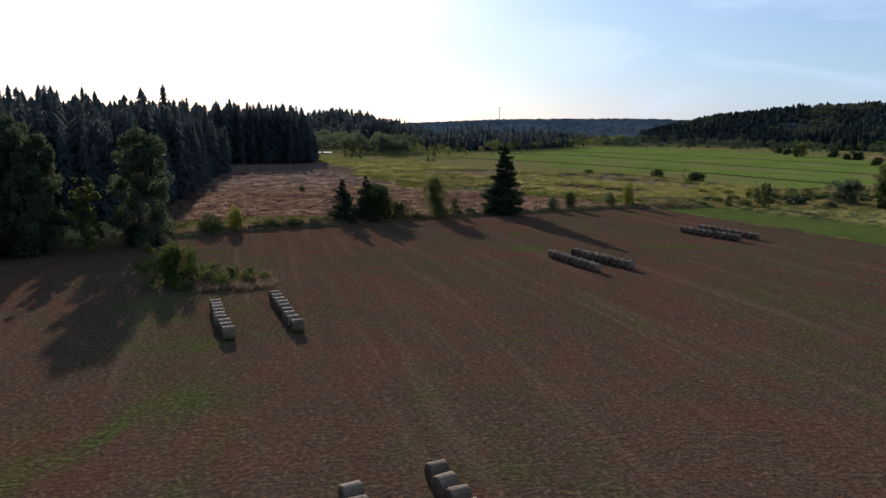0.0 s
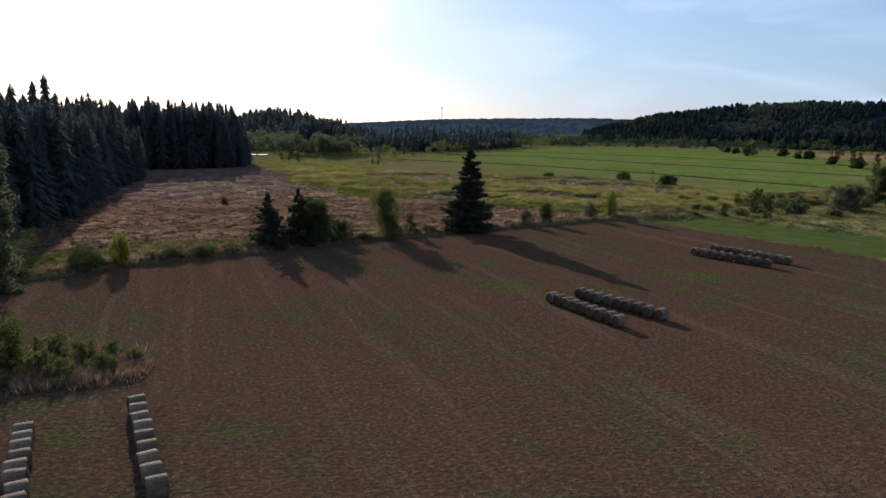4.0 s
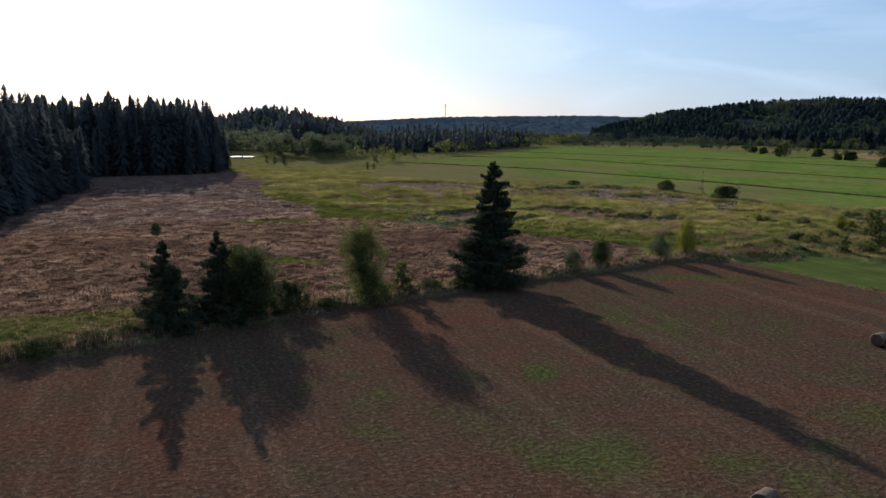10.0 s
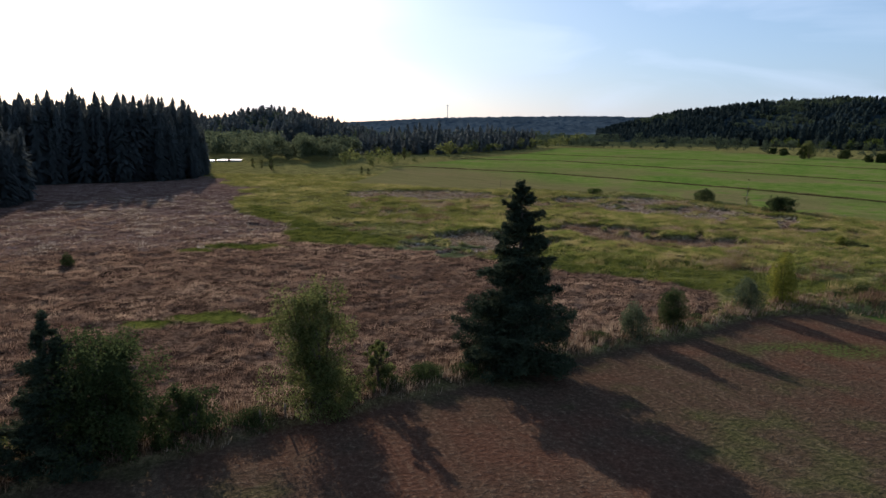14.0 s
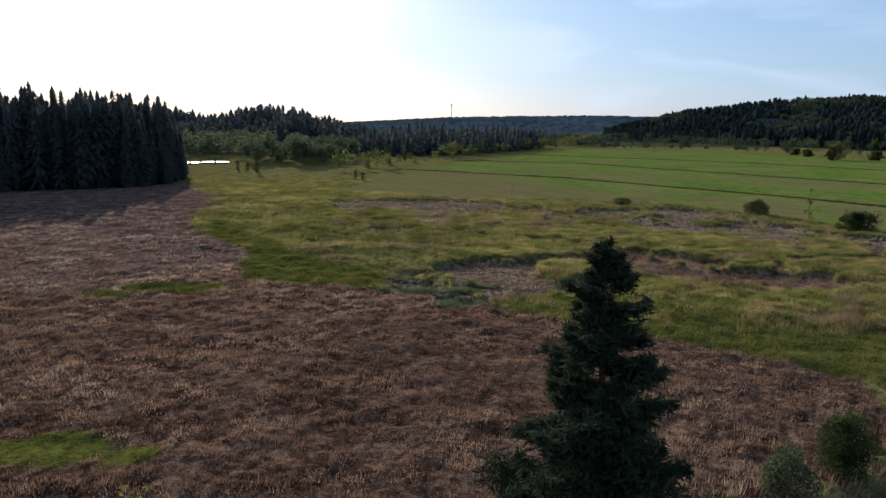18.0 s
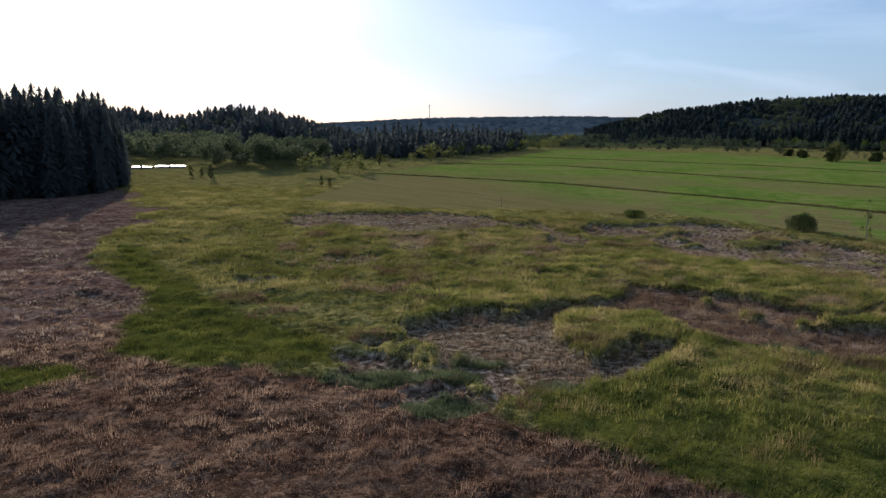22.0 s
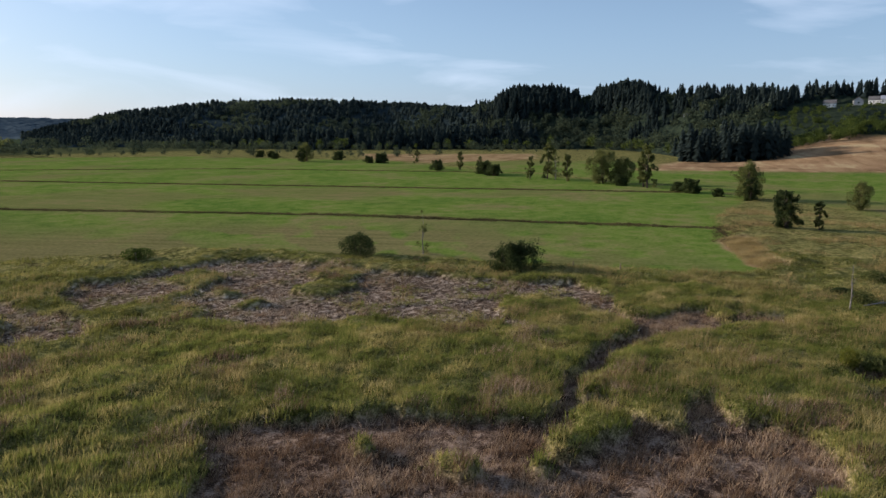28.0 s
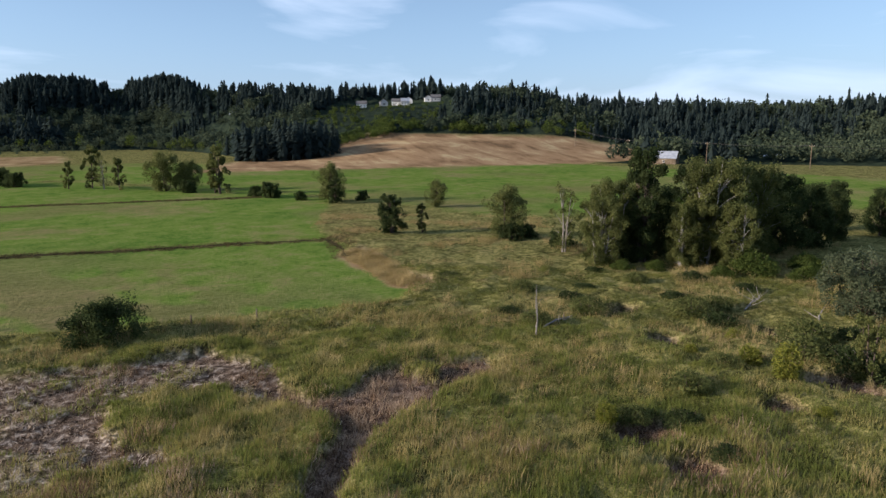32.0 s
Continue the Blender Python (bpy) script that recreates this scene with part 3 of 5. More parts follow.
    dryc = ramp(calc("MULTIPLY_ADD", fine, 0.65, calc("MULTIPLY", grain, 0.35)), [(0.4, (0.025, 0.017, 0.012)), (0.52, (0.14, 0.10, 0.072)), (0.64, (0.48, 0.40, 0.315))])
    barec = ramp(mott, [(0.34, (0.03, 0.02, 0.014)), (0.5, (0.10, 0.066, 0.046)), (0.68, (0.27, 0.20, 0.15))])
    lushc = ramp(mott, [(0.3, (0.02, 0.028, 0.007)), (0.7, (0.12, 0.128, 0.027))])
    tanc = ramp(calc("MULTIPLY_ADD", big, 0.45, calc("MULTIPLY_ADD", noise_at(0.12, 5, (30, 0.25), 0.8), 0.4, calc("MULTIPLY", fine, 0.2))), [(0.4, (0.13, 0.085, 0.045)), (0.5, (0.26, 0.165, 0.09)), (0.56, (0.3, 0.2, 0.11)), (0.64, (0.4, 0.31, 0.17))])
    herbc = ramp(mott, [(0.32, (0.025, 0.036, 0.016)), (0.68, (0.12, 0.145, 0.075))])
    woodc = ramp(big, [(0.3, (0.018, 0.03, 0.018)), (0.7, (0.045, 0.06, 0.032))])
    colour = blend(reed, marsh, blend(grey, reedc, greyc))
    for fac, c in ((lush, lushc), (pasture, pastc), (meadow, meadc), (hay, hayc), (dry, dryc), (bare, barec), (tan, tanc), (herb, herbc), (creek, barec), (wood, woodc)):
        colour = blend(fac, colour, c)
    links.new(colour, bsdf.inputs["Base Color"])
    b = nodes.new("ShaderNodeBump")
    b.inputs["Strength"].default_value, b.inputs["Distance"].default_value = 0.9, 0.12
    links.new(calc("MULTIPLY_ADD", straw, 0.4, calc("MULTIPLY_ADD", clod, 1.1, calc("MULTIPLY_ADD", fine, 0.6, calc("MULTIPLY", grain, 0.6)))), b.inputs["Height"])
    links.new(b.outputs["Normal"], bsdf.inputs["Normal"])
    return m


WOODS = [[(-108, 404), (-125, 388), (-168, 368), (-230, 360), (-330, 420), (-330, 640), (-170, 560), (-112, 440)],
         [(-124, 318), (-120, 296), (-104, 240), (-88, 190), (-84, 150), (-95, 118), (-150, 100), (-260, 140), (-260, 330), (-170, 345)]]
xs, ys = axis(-80, 112, 0.65, -4300, 4300), axis(152, 340, 0.65, -900, 4400, 1.06, 1000)
GX, GY = np.meshgrid(xs, ys)
gx, gy = GX.ravel(), GY.ravel()
Z = zones(gx, gy)
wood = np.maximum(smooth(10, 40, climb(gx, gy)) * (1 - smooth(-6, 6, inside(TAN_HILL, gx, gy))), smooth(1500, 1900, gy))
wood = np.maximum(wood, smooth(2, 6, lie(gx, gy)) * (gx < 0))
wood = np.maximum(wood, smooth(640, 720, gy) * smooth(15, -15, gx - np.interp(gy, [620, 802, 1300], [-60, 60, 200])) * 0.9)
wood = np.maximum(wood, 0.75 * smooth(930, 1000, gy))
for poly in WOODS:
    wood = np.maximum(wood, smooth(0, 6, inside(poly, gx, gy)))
gz = lie(gx, gy) + cover(Z, gx, gy) + 0.05 * (fractal(gx, gy, 2.5, 71) - 0.5)
nx, ny = len(xs), len(ys)
idx = np.arange(nx * ny).reshape(ny, nx)
quads = np.stack([idx[:-1, :-1], idx[:-1, 1:], idx[1:, 1:], idx[1:, :-1]], -1).reshape(-1, 4)
ground = new("ground", mesh_np("ground", np.stack([gx, gy, gz], -1), quads, ground_material(), smooth_faces=True))
tagged(ground, "flat valley floor of mown hayfield, marsh and green pasture", "ground", kind="structure")
for name, keys in (("cover_a", ("reed", "pasture", "hay")), ("cover_b", ("dry", "bare", "lush")), ("cover_c", ("tan", "herb", "grey")), ("cover_d", ("meadow", "creek", None))):
    layer = ground.data.color_attributes.new(name, "FLOAT_COLOR", "POINT")
    rgba = np.ones((nx * ny, 4), np.float32)
    for k, key in enumerate(keys):
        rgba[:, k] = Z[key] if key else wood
        if key == "dry":
            rgba[:, k] = np.maximum(Z["dry"], 0.8 * Z["bare"] * (1 - Z["sunken"]))
        if key == "bare":
            rgba[:, k] *= 0.25 + 0.75 * Z["sunken"]
    if name == "cover_b":
        rgba[:, 3] = green_hay(gx, gy)
    if name == "cover_a":
        rgba[:, 3] = Z["fade"]
    layer.data.foreach_set("color", rgba.ravel())

# ---- plants ----
def tube(points, radii, sides=6):
    """A tapered limb along points."""
    vs, fs = [], []
    for k, (p, r) in enumerate(zip(points, radii)):
        p = np.array(p, float)
        d = np.array(points[min(k + 1, len(points) - 1)], float) - np.array(points[max(k - 1, 0)], float)
        d /= np.linalg.norm(d) + 1e-9
        a = np.cross(d, (0.0, 1.0, 0.0) if abs(d[1]) < 0.9 else (1.0, 0.0, 0.0))
        a /= np.linalg.norm(a)
        b = np.cross(d, a)
        for s in range(sides):
            t = 2 * math.pi * s / sides
            vs.append(p + r * (math.cos(t) * a + math.sin(t) * b))
        if k:
            o = (k - 1) * sides
            fs += [(o + s, o + (s + 1) % sides, o + sides + (s + 1) % sides, o + sides + s) for s in range(sides)]
    return np.array(vs), np.array(fs)


def joined(pieces):
    vs, fs, o = [], [], 0
    for v, f in pieces:
        vs.append(v)
        fs.append(np.asarray(f) + o)
        o += len(v)
    return np.concatenate(vs), np.concatenate(fs)


def sprays(places, size, r, flat=0.5, long=1.6, slim=0.9):
    """A small pointed leaf or needle spray (two triangles) at each place, turned at random."""
    n = len(places)
    a = r.normal(size=(n, 3))
    a[:, 2] *= flat
    a /= np.linalg.norm(a, axis=1, keepdims=True) + 1e-9
    b = np.cross(a, r.normal(size=(n, 3)))
    b /= np.linalg.norm(b, axis=1, keepdims=True) + 1e-9
    s = (size * r.uniform(0.6, 1.3, n))[:, None]
    a, b = a * s * long / 2, b * s / 2
    v = np.stack([places - a, places + b * slim, places + a, places - b * slim], 1).reshape(-1, 3)
    return v, np.arange(4 * n).reshape(n, 4)


def conifer_mesh(height, width, seed, dense=1.0, skirt=0.05, size=0.34, ragged=0.35, shape=((0, 0.7), (0.12, 1.0), (0.3, 0.86), (0.42, 0.6), (0.7, 0.42), (0.88, 0.24), (1, 0.03))):
    """Trunk and crown of a conifer: boughs with hanging sprays, their tips turned up. shape: reach by height."""
    r = np.random.default_rng(seed)
    trunk = tube([(0, 0, -0.3), (0.03, 0, height * 0.4), (0, 0.04, height * 0.98)], [width * 0.035 + 0.05, width * 0.022 + 0.03, 0.02], 8)
    places, limbs = [], []
    boughs = int(height * 13)
    hs, ws = [s[0] for s in shape], [s[1] for s in shape]
    for k in range(boughs):
        f = 1 - (1 - (k + r.uniform(0, 1)) / boughs) ** 0.85
        z = height * (skirt + (0.99 - skirt) * f)
        L = width / 2 * np.interp(f, hs, ws) * (1 + ragged * r.normal() * 0.6 + 0.25 * (r.random() > 0.8)) + 0.1
        L = max(L, 0.12)
        ang = r.uniform(0, 2 * math.pi)
        droop = 0.32 * (1 - f) + 0.08 * r.normal() - (0.5 * (f - 0.7) if f > 0.7 else 0)
        curl = r.uniform(0.05, 0.28)
        m = max(6, int(L * 14 * dense))
        t = r.uniform(0.1, 1, m) ** 0.7
        lump = 0.75 + 0.25 * np.sin(t * 17 + r.uniform(0, 6))
        side = r.normal(size=m) * (0.05 + 0.13 * np.sin(np.clip(t, 0, 1) * 3.0)) * L * lump
        hang = r.normal(size=m) * 0.08 + np.abs(r.normal(size=m)) * 0.15 * (0.5 + L * 0.3)
        px = L * t * math.cos(ang) - side * math.sin(ang)
        py = L * t * math.sin(ang) + side * math.cos(ang)
        pz = z - droop * L * t + curl * L * t**3 - hang
        places.append(np.stack([px, py, np.maximum(pz, 0.15)], -1))
        if L > 0.9:
            limbs.append(tube([(0, 0, z), (L * 0.5 * math.cos(ang), L * 0.5 * math.sin(ang), z - droop * L * 0.5), (L * 0.95 * math.cos(ang), L * 0.95 * math.sin(ang), z - droop * L * 0.95 + curl * L * 0.85)], [0.05, 0.03, 0.01], 3))
    crown = sprays(np.concatenate(places), size, r, 0.7, 2.6, 0.42)
    return joined([trunk, *limbs]), crown


def bush_mesh(height, width, seed, count, size, stems, peak=0.28):
    """Stems and a full, lobed crown down to the ground."""
    r = np.random.default_rng(seed)
    limbs = []
    for s in range(stems):
        a, e = r.uniform(0, 6.28), r.uniform(0.1, 0.36) * width
        limbs.append(tube([(0.06 * width * math.cos(a), 0.06 * width * math.sin(a), -0.2), (0.5 * e * math.cos(a), 0.5 * e * math.sin(a), height * 0.4), (e * math.cos(a), e * math.sin(a), height * 0.82)], [0.012 * height + 0.02, 0.02 + 0.006 * height, 0.01], 5))
    d = r.normal(size=(count, 3))
    d /= np.linalg.norm(d, axis=1, keepdims=True)
    bumps = r.normal(size=(16, 3))
    bumps /= np.linalg.norm(bumps, axis=1, keepdims=True)
    near = np.max(d @ bumps.T, axis=1)
    which = np.argmax(d @ bumps.T, axis=1)
    reach = r.uniform(0.78, 1.12, 16)[which] * (0.72 + 0.34 * smooth(0.62, 0.97, near))
    rad = reach * r.uniform(0.25, 1, count) ** 0.33
    stray = r.uniform(0, 1, count) > 0.9
    rad = rad * np.where(stray, r.uniform(1.0, 1.22, count), 1.0)
    skirt = np.where(d[:, 2] < 0, np.maximum(np.hypot(d[:, 0], d[:, 1]), 0.05) ** -0.75, 1.0)
    inner = r.uniform(0, 1, count) < 0.35
    rad, skirt = np.where(inner, rad * r.uniform(0.1, 1, count) ** 0.5, rad), np.where(inner, 1.0, skirt)
    flare = skirt - peak * np.clip(d[:, 2], 0, 1) ** (2 if peak < 0.4 else 1.3)
    p = np.stack([d[:, 0] * rad * flare * width / 2, d[:, 1] * rad * flare * width / 2, height * (0.47 + 0.5 * d[:, 2] * rad)], -1)
    p[:, 2] = np.maximum(p[:, 2], 0.05 + 0.3 * r.random(count))
    return joined(limbs), sprays(p, size, r, 1.0, 1.6, 0.7)


def broadleaf_mesh(height, width, seed, base=0.18, clumps=26, leaves=150, size=0.24, stems=1, tall=1.0, loose=False):
    """Trunk with limbs, and a crown of leaf clumps with gaps; low plants become bushes."""
    if height < 7.5 and leaves > 50 and not loose:
        return bush_mesh(height, width, seed, int(clumps * leaves * 0.55), size, max(3, stems))
    r = np.random.default_rng(seed)
    limbs, places = [], []
    leaves, size = int(leaves * 0.62), size * 1.1
    for s in range(stems):
        lean = r.normal(size=2) * width * (0.05 if stems == 1 else 0.13)
        top = np.array([lean[0], lean[1], height * r.uniform(0.82, 0.97)])
        foot = np.array([lean[0] * 0.25, lean[1] * 0.25, -0.3])
        pts = [foot, foot * 0.6 + top * 0.4 + r.normal(size=3) * 0.02 * height * np.array([1, 1, 0]), top]
        w = 0.012 * height + 0.03
        limbs.append(tube(pts, [w, w * 0.65, 0.02], 7))
        wide = width * (0.5 if stems == 1 else 0.4)
        lobes = []
        number = int(9 + height * 0.5)
        for k in range(number):
            f = base + (0.97 - base) * (k + r.uniform(0.2, 0.9)) / number
            g = (f - base) / (1 - base)
            spread = (math.sin(math.pi * min(0.96, 0.2 + 0.76 * g ** tall))) ** 0.7
            lobes.append((f, k * 2.4 + r.uniform(-0.5, 0.5), wide * spread * (r.uniform(0.3, 1.0) if loose else r.uniform(0.2, 0.8)), wide * (0.75 if loose else 1) * r.uniform(0.3, 0.46) * (1.1 - 0.45 * g)))
        for k in range(clumps // stems):
            f, ang, rad, big = lobes[r.integers(len(lobes))]
            c = np.array([foot[0] + lean[0] * f + rad * math.cos(ang), foot[1] + lean[1] * f + rad * math.sin(ang), height * f * 0.95])
            c = c + r.normal(size=3) * big * np.array([0.42, 0.42, 0.6])
            c[2] = min(c[2], height)
            start = foot + (top - foot) * max(0.1, min(0.9, f * 0.75))
            if k % 4 == 0:
                limbs.append(tube([start, (start + c) / 2 + np.array([0, 0, 0.02 * height]), c], [w * 0.35, w * 0.2, 0.012], 4))
            cr = wide * (r.uniform(0.13, 0.29) if loose else r.uniform(0.16, 0.32))
            q = r.normal(size=(leaves, 3))
            q /= np.linalg.norm(q, axis=1, keepdims=True)
            q *= (r.uniform(0.1, 1, leaves) ** 0.45)[:, None] * cr * np.array([1, 1, 1.1])
            places.append(c + q)
    p = np.concatenate(places)
    p[:, 2] = np.maximum(p[:, 2], 0.05)
    return joined(limbs), sprays(p, size, r, 1.0, 1.5)


def plant(name, place, data, bark, leaf, label, category, group="", turn=0.0):
    ob = root(name, (place[0], place[1], land_z(*place[:2])), turn, label, category, group)
    wood_data, leaf_data = data
    child("trunk" if category == "tree" else "stems", mesh_np("trunk", *wood_data, bark, True), ob)
    child("crown" if category == "tree" else "foliage", mesh_np("crown", *leaf_data, leaf), ob)
    return ob


def copy_plant(ob, place, turn, scale=1.0):
    c = copy_thing(ob, pose(place[0], place[1], land_z(*place[:2]), 0, 0, turn))
    c.scale = (scale, scale, scale)
    return c


# trees and shrubs along the hedge between the hayfield and the marsh
plant("spruce_tree", (1.9, 178.2), conifer_mesh(17.5, 9.4, 5, 6.0, size=0.24), BARK, NEEDLES, "tall dark green spruce with drooping branches by the hayfield edge", "tree")
plant("fir_tree", (-35.0, 156.0), conifer_mesh(10.0, 6.8, 6, 6.5, size=0.2, shape=((0, 0.8), (0.1, 1), (0.5, 0.55), (0.85, 0.2), (1, 0.03))), BARK, NEEDLES, "small dark green fir tree on the field edge", "tree", "hedge firs")
plant("fir_tree", (-30.2, 159.3), conifer_mesh(10.6, 5.8, 8, 6.5, size=0.2, shape=((0, 0.8), (0.1, 1), (0.5, 0.55), (0.85, 0.2), (1, 0.03))), BARK, NEEDLES, "slim dark green fir beside a leafy tree", "tree", "hedge firs")
plant("alder_tree", (-27.2, 161.5), broadleaf_mesh(8.4, 9.5, 9, 0.03, 250, 220, 0.12, 4, 0.7), BARK, DARK_LEAVES, "rounded leafy tree standing against the slim fir", "tree")
plant("poplar_tree", (-14.0, 168.0), broadleaf_mesh(10.0, 8.2, 10, 0.03, 240, 220, 0.11, 4, 0.5), BARK, OLIVE_LEAVES, "narrow olive green poplar at the field edge", "tree")
plant("willow_shrub", (-10.4, 172.0), broadleaf_mesh(4.8, 3.2, 11, 0.04, 90, 140, 0.1, 4, 0.8, True), BARK, OLIVE_LEAVES, "olive green willow shrub beside the poplar", "shrub")
plant("hawthorn_bush", (15.0, 187.4), broadleaf_mesh(4.3, 3.6, 12, 0.03, 60, 200, 0.11, 4), BARK, GREY_LEAVES, "grey green bush on the field edge", "shrub")
plant("holly_tree", (20.0, 190.3), broadleaf_mesh(5.4, 3.2, 13, 0.03, 70, 240, 0.11, 2, 0.7), BARK, DARK_LEAVES, "dark upright small tree on the field edge", "tree")
plant("hawthorn_bush", (32.0, 198.6), broadleaf_mesh(4.6, 3.8, 14, 0.03, 60, 200, 0.11, 5), BARK, GREY_LEAVES, "rounded grey green bush beside a yellow tree", "shrub")
plant("yellow_tree", (37.5, 201.5), broadleaf_mesh(7.0, 3.5, 15, 0.06, 75, 210, 0.13, 2, 0.8), BARK, YELLOW_LEAVES, "small tree with yellowing leaves by the meadow", "tree")
plant("bramble_bush", (-22.5, 162.6), broadleaf_mesh(3.8, 6.2, 16, 0.02, 130, 130, 0.11, 7, 0.7, True), BARK, DARK_LEAVES, "low dark bramble bush in the hedge", "shrub", "hedge brambles")
plant("yellow_tree", (-53.4, 138.4), broadleaf_mesh(5.6, 3.2, 17, 0.05, 40, 140, 0.2, 2), BARK, YELLOW_LEAVES, "small yellow leaved tree in the hedge", "tree")
plant("bramble_bush", (-57.5, 135.5), broadleaf_mesh(4.0, 5.6, 18, 0.02, 60, 200, 0.13, 6), BARK, DARK_LEAVES, "wide dark bush beside the yellow tree", "shrub", "hedge brambles")
low_bush = plant("bramble_bush", (-44.0, 147.0), broadleaf_mesh(2.0, 4.2, 19, 0.02, 45, 180, 0.11, 6), BARK, DARK_LEAVES, "low dark bramble bush in the hedge", "shrub", "hedge brambles")
for px, py, s, a in ((-48, 144.5, 1.0, 40), (-40, 150, 0.9, 90), (-38, 153, 0.8, 200), (-19, 165.5, 0.8, 10), (-6.5, 174.5, 0.9, 77), (-3, 175.8, 0.7, 130), (7, 183, 0.6, 20), (11, 186, 0.7, 300), (24, 193.5, 0.6, 60), (27.5, 196, 0.6, 180), (42, 203, 0.6, 222), (46, 204, 0.7, 100), (51, 207, 0.8, 10)):
    copy_plant(low_bush, (px, py), a, s)
for k in range(30):
    f = k / 29
    if 0.52 < f < 0.6:
        continue
    px, py = np.interp(f, [0, 0.2, 0.5, 0.75, 1], [-66, -51, -35, -18, 0]), np.interp(f, [0, 0.2, 0.5, 0.75, 1], [127.5, 142.5, 155.5, 167.5, 179.5])
    copy_plant(low_bush, (px + rng.normal() * 0.7, py + rng.normal() * 0.7), rng.uniform(0, 360), rng.uniform(0.4, 0.85))

# tall trees and scrub at the western corner of the hayfield
near_tree = plant("maple_tree", (-63.5, 119.5), broadleaf_mesh(21.6, 11.5, 20, 0.02, 300, 210, 0.23, 3, 0.75, True), BARK, GREY_LEAVES, "tall grey green maple at the corner of the hayfield", "tree", "corner maples", 30)
for px, py, s, a in ((-76, 108.5, 1.0, 100), (-82, 105, 1.05, 170), (-84, 114, 1.1, 250), (-92, 101, 1.05, 80), (-79, 111, 0.9, 300)):
    copy_plant(near_tree, (px, py), a, s)
plant("yellow_tree", (-70.5, 114.0), broadleaf_mesh(13, 6, 21, 0.05, 110, 120, 0.26, 3, 0.8, True), BARK, OLIVE_LEAVES, "yellow green young tree among taller maples", "tree")
plant("willow_shrub", (-44.5, 91.0), broadleaf_mesh(5.6, 8.2, 22, 0.02, 190, 120, 0.15, 9, 0.8, True), BARK, LEAVES, "wide green willow shrub on the hayfield", "shrub")
scrub = plant("bramble_bush", (-40.0, 92.0), broadleaf_mesh(1.7, 3.6, 23, 0.02, 60, 60, 0.12, 8, 0.8, True), BARK, OLIVE_LEAVES, "low brown green bramble mound on the hayfield", "shrub", "bramble mound")
for px, py, s, a in ((-37, 90.5, 0.9, 50), (-34.5, 93, 0.8, 110), (-38, 95.5, 1.0, 200), (-41.5, 96.5, 1.1, 300), (-35.5, 96.5, 0.8, 20), (-32.8, 95.5, 0.6, 70), (-41, 88, 0.7, 150)):
    copy_plant(scrub, (px, py), a, s)

# bushes on the pasture edge
plant("hawthorn_bush", (73.3, 322.4), broadleaf_mesh(4.9, 6.2, 24, 0.02, 70, 200, 0.16, 5), BARK, DARK_LEAVES, "round dark bush on the pasture edge", "shrub")
plant("willow_shrub", (82.3, 296.0), broadleaf_mesh(4.3, 8.6, 25, 0.02, 190, 130, 0.15, 9, 0.7, True), BARK, DARK_LEAVES, "wide dark willow bush on the pasture edge", "shrub")
plant("bramble_bush", (45.8, 346.5), broadleaf_mesh(2.6, 5.0, 26, 0.02, 30, 130, 0.2, 5), BARK, LEAVES, "low green bush on the pasture edge", "shrub")
plant("dead_tree", (83.8, 317.5), broadleaf_mesh(7.5, 3.6, 27, 0.05, 16, 40, 0.16, 1), DEAD_WOOD, OLIVE_LEAVES, "thin nearly bare young tree on the pasture edge", "tree")

# trees along the ditches to the east
row_tree = plant("ash_tree", (216.5, 315.5), broadleaf_mesh(11.1, 11.5, 30, 0.1, 150, 150, 0.2, 4, 1.0, True), BARK, OLIVE_LEAVES, "broad olive green tree with open limbs on the pasture ditch", "tree", "ditch trees")
for px, py, s, a in ((273, 643, 1.15, 60), (241, 382.5, 1.2, 140), (244.5, 377, 0.9, 250), (208, 283.6, 0.66, 200), (156.5, 260, 0.92, 330)):
    copy_plant(row_tree, (px, py), a, s)
dark_tree = plant("alder_tree", (159, 284), broadleaf_mesh(8.5, 6.6, 33, 0.04, 120, 150, 0.18, 4, 0.9, True), BARK, DARK_LEAVES, "dark green tree leaning over the ditch bend", "tree", "ditch trees")
for px, py, s, a in ((248, 380, 0.95, 40), (212.5, 313.5, 0.85, 100), (290, 585, 0.8, 10), (266, 640, 1.2, 300)):
    copy_plant(dark_tree, (px, py), a, s)
lean_tree = plant("alder_tree", (161, 278), broadleaf_mesh(9.5, 5.0, 31, 0.12, 70, 150, 0.19, 2, 1.0, True), BARK, OLIVE_LEAVES, "slender olive green tree on the ditch bank", "tree", "ditch trees")
lean_tree.scale = (0.7, 0.7, 0.7)
for px, py, s, a in ((271, 492, 1.1, 80), (242, 421, 1.1, 100), (246.4, 415, 1.7, 200), (240.4, 400, 1.25, 250), (233.5, 359, 1.75, 300), (235.5, 362, 1.3, 20), (262, 470, 0.9, 130), (300, 560, 1.0, 170)):
    copy_plant(lean_tree, (px, py), a, s)
snag = plant("dead_tree", (141.5, 249.5), broadleaf_mesh(12.5, 7.0, 34, 0.12, 80, 70, 0.17, 3, 1.0, True), DEAD_WOOD, OLIVE_LEAVES, "half dead tree with bare pale limbs beside the grove", "tree", "bare trees")
copy_plant(snag, (243.5, 408), 130, 0.95)
row_bush = plant("willow_shrub", (250, 451), broadleaf_mesh(4.6, 7.5, 32, 0.02, 110, 110, 0.22, 6, 0.7, True), BARK, DARK_LEAVES, "low dark willow bush along the ditch", "shrub", "ditch bushes")
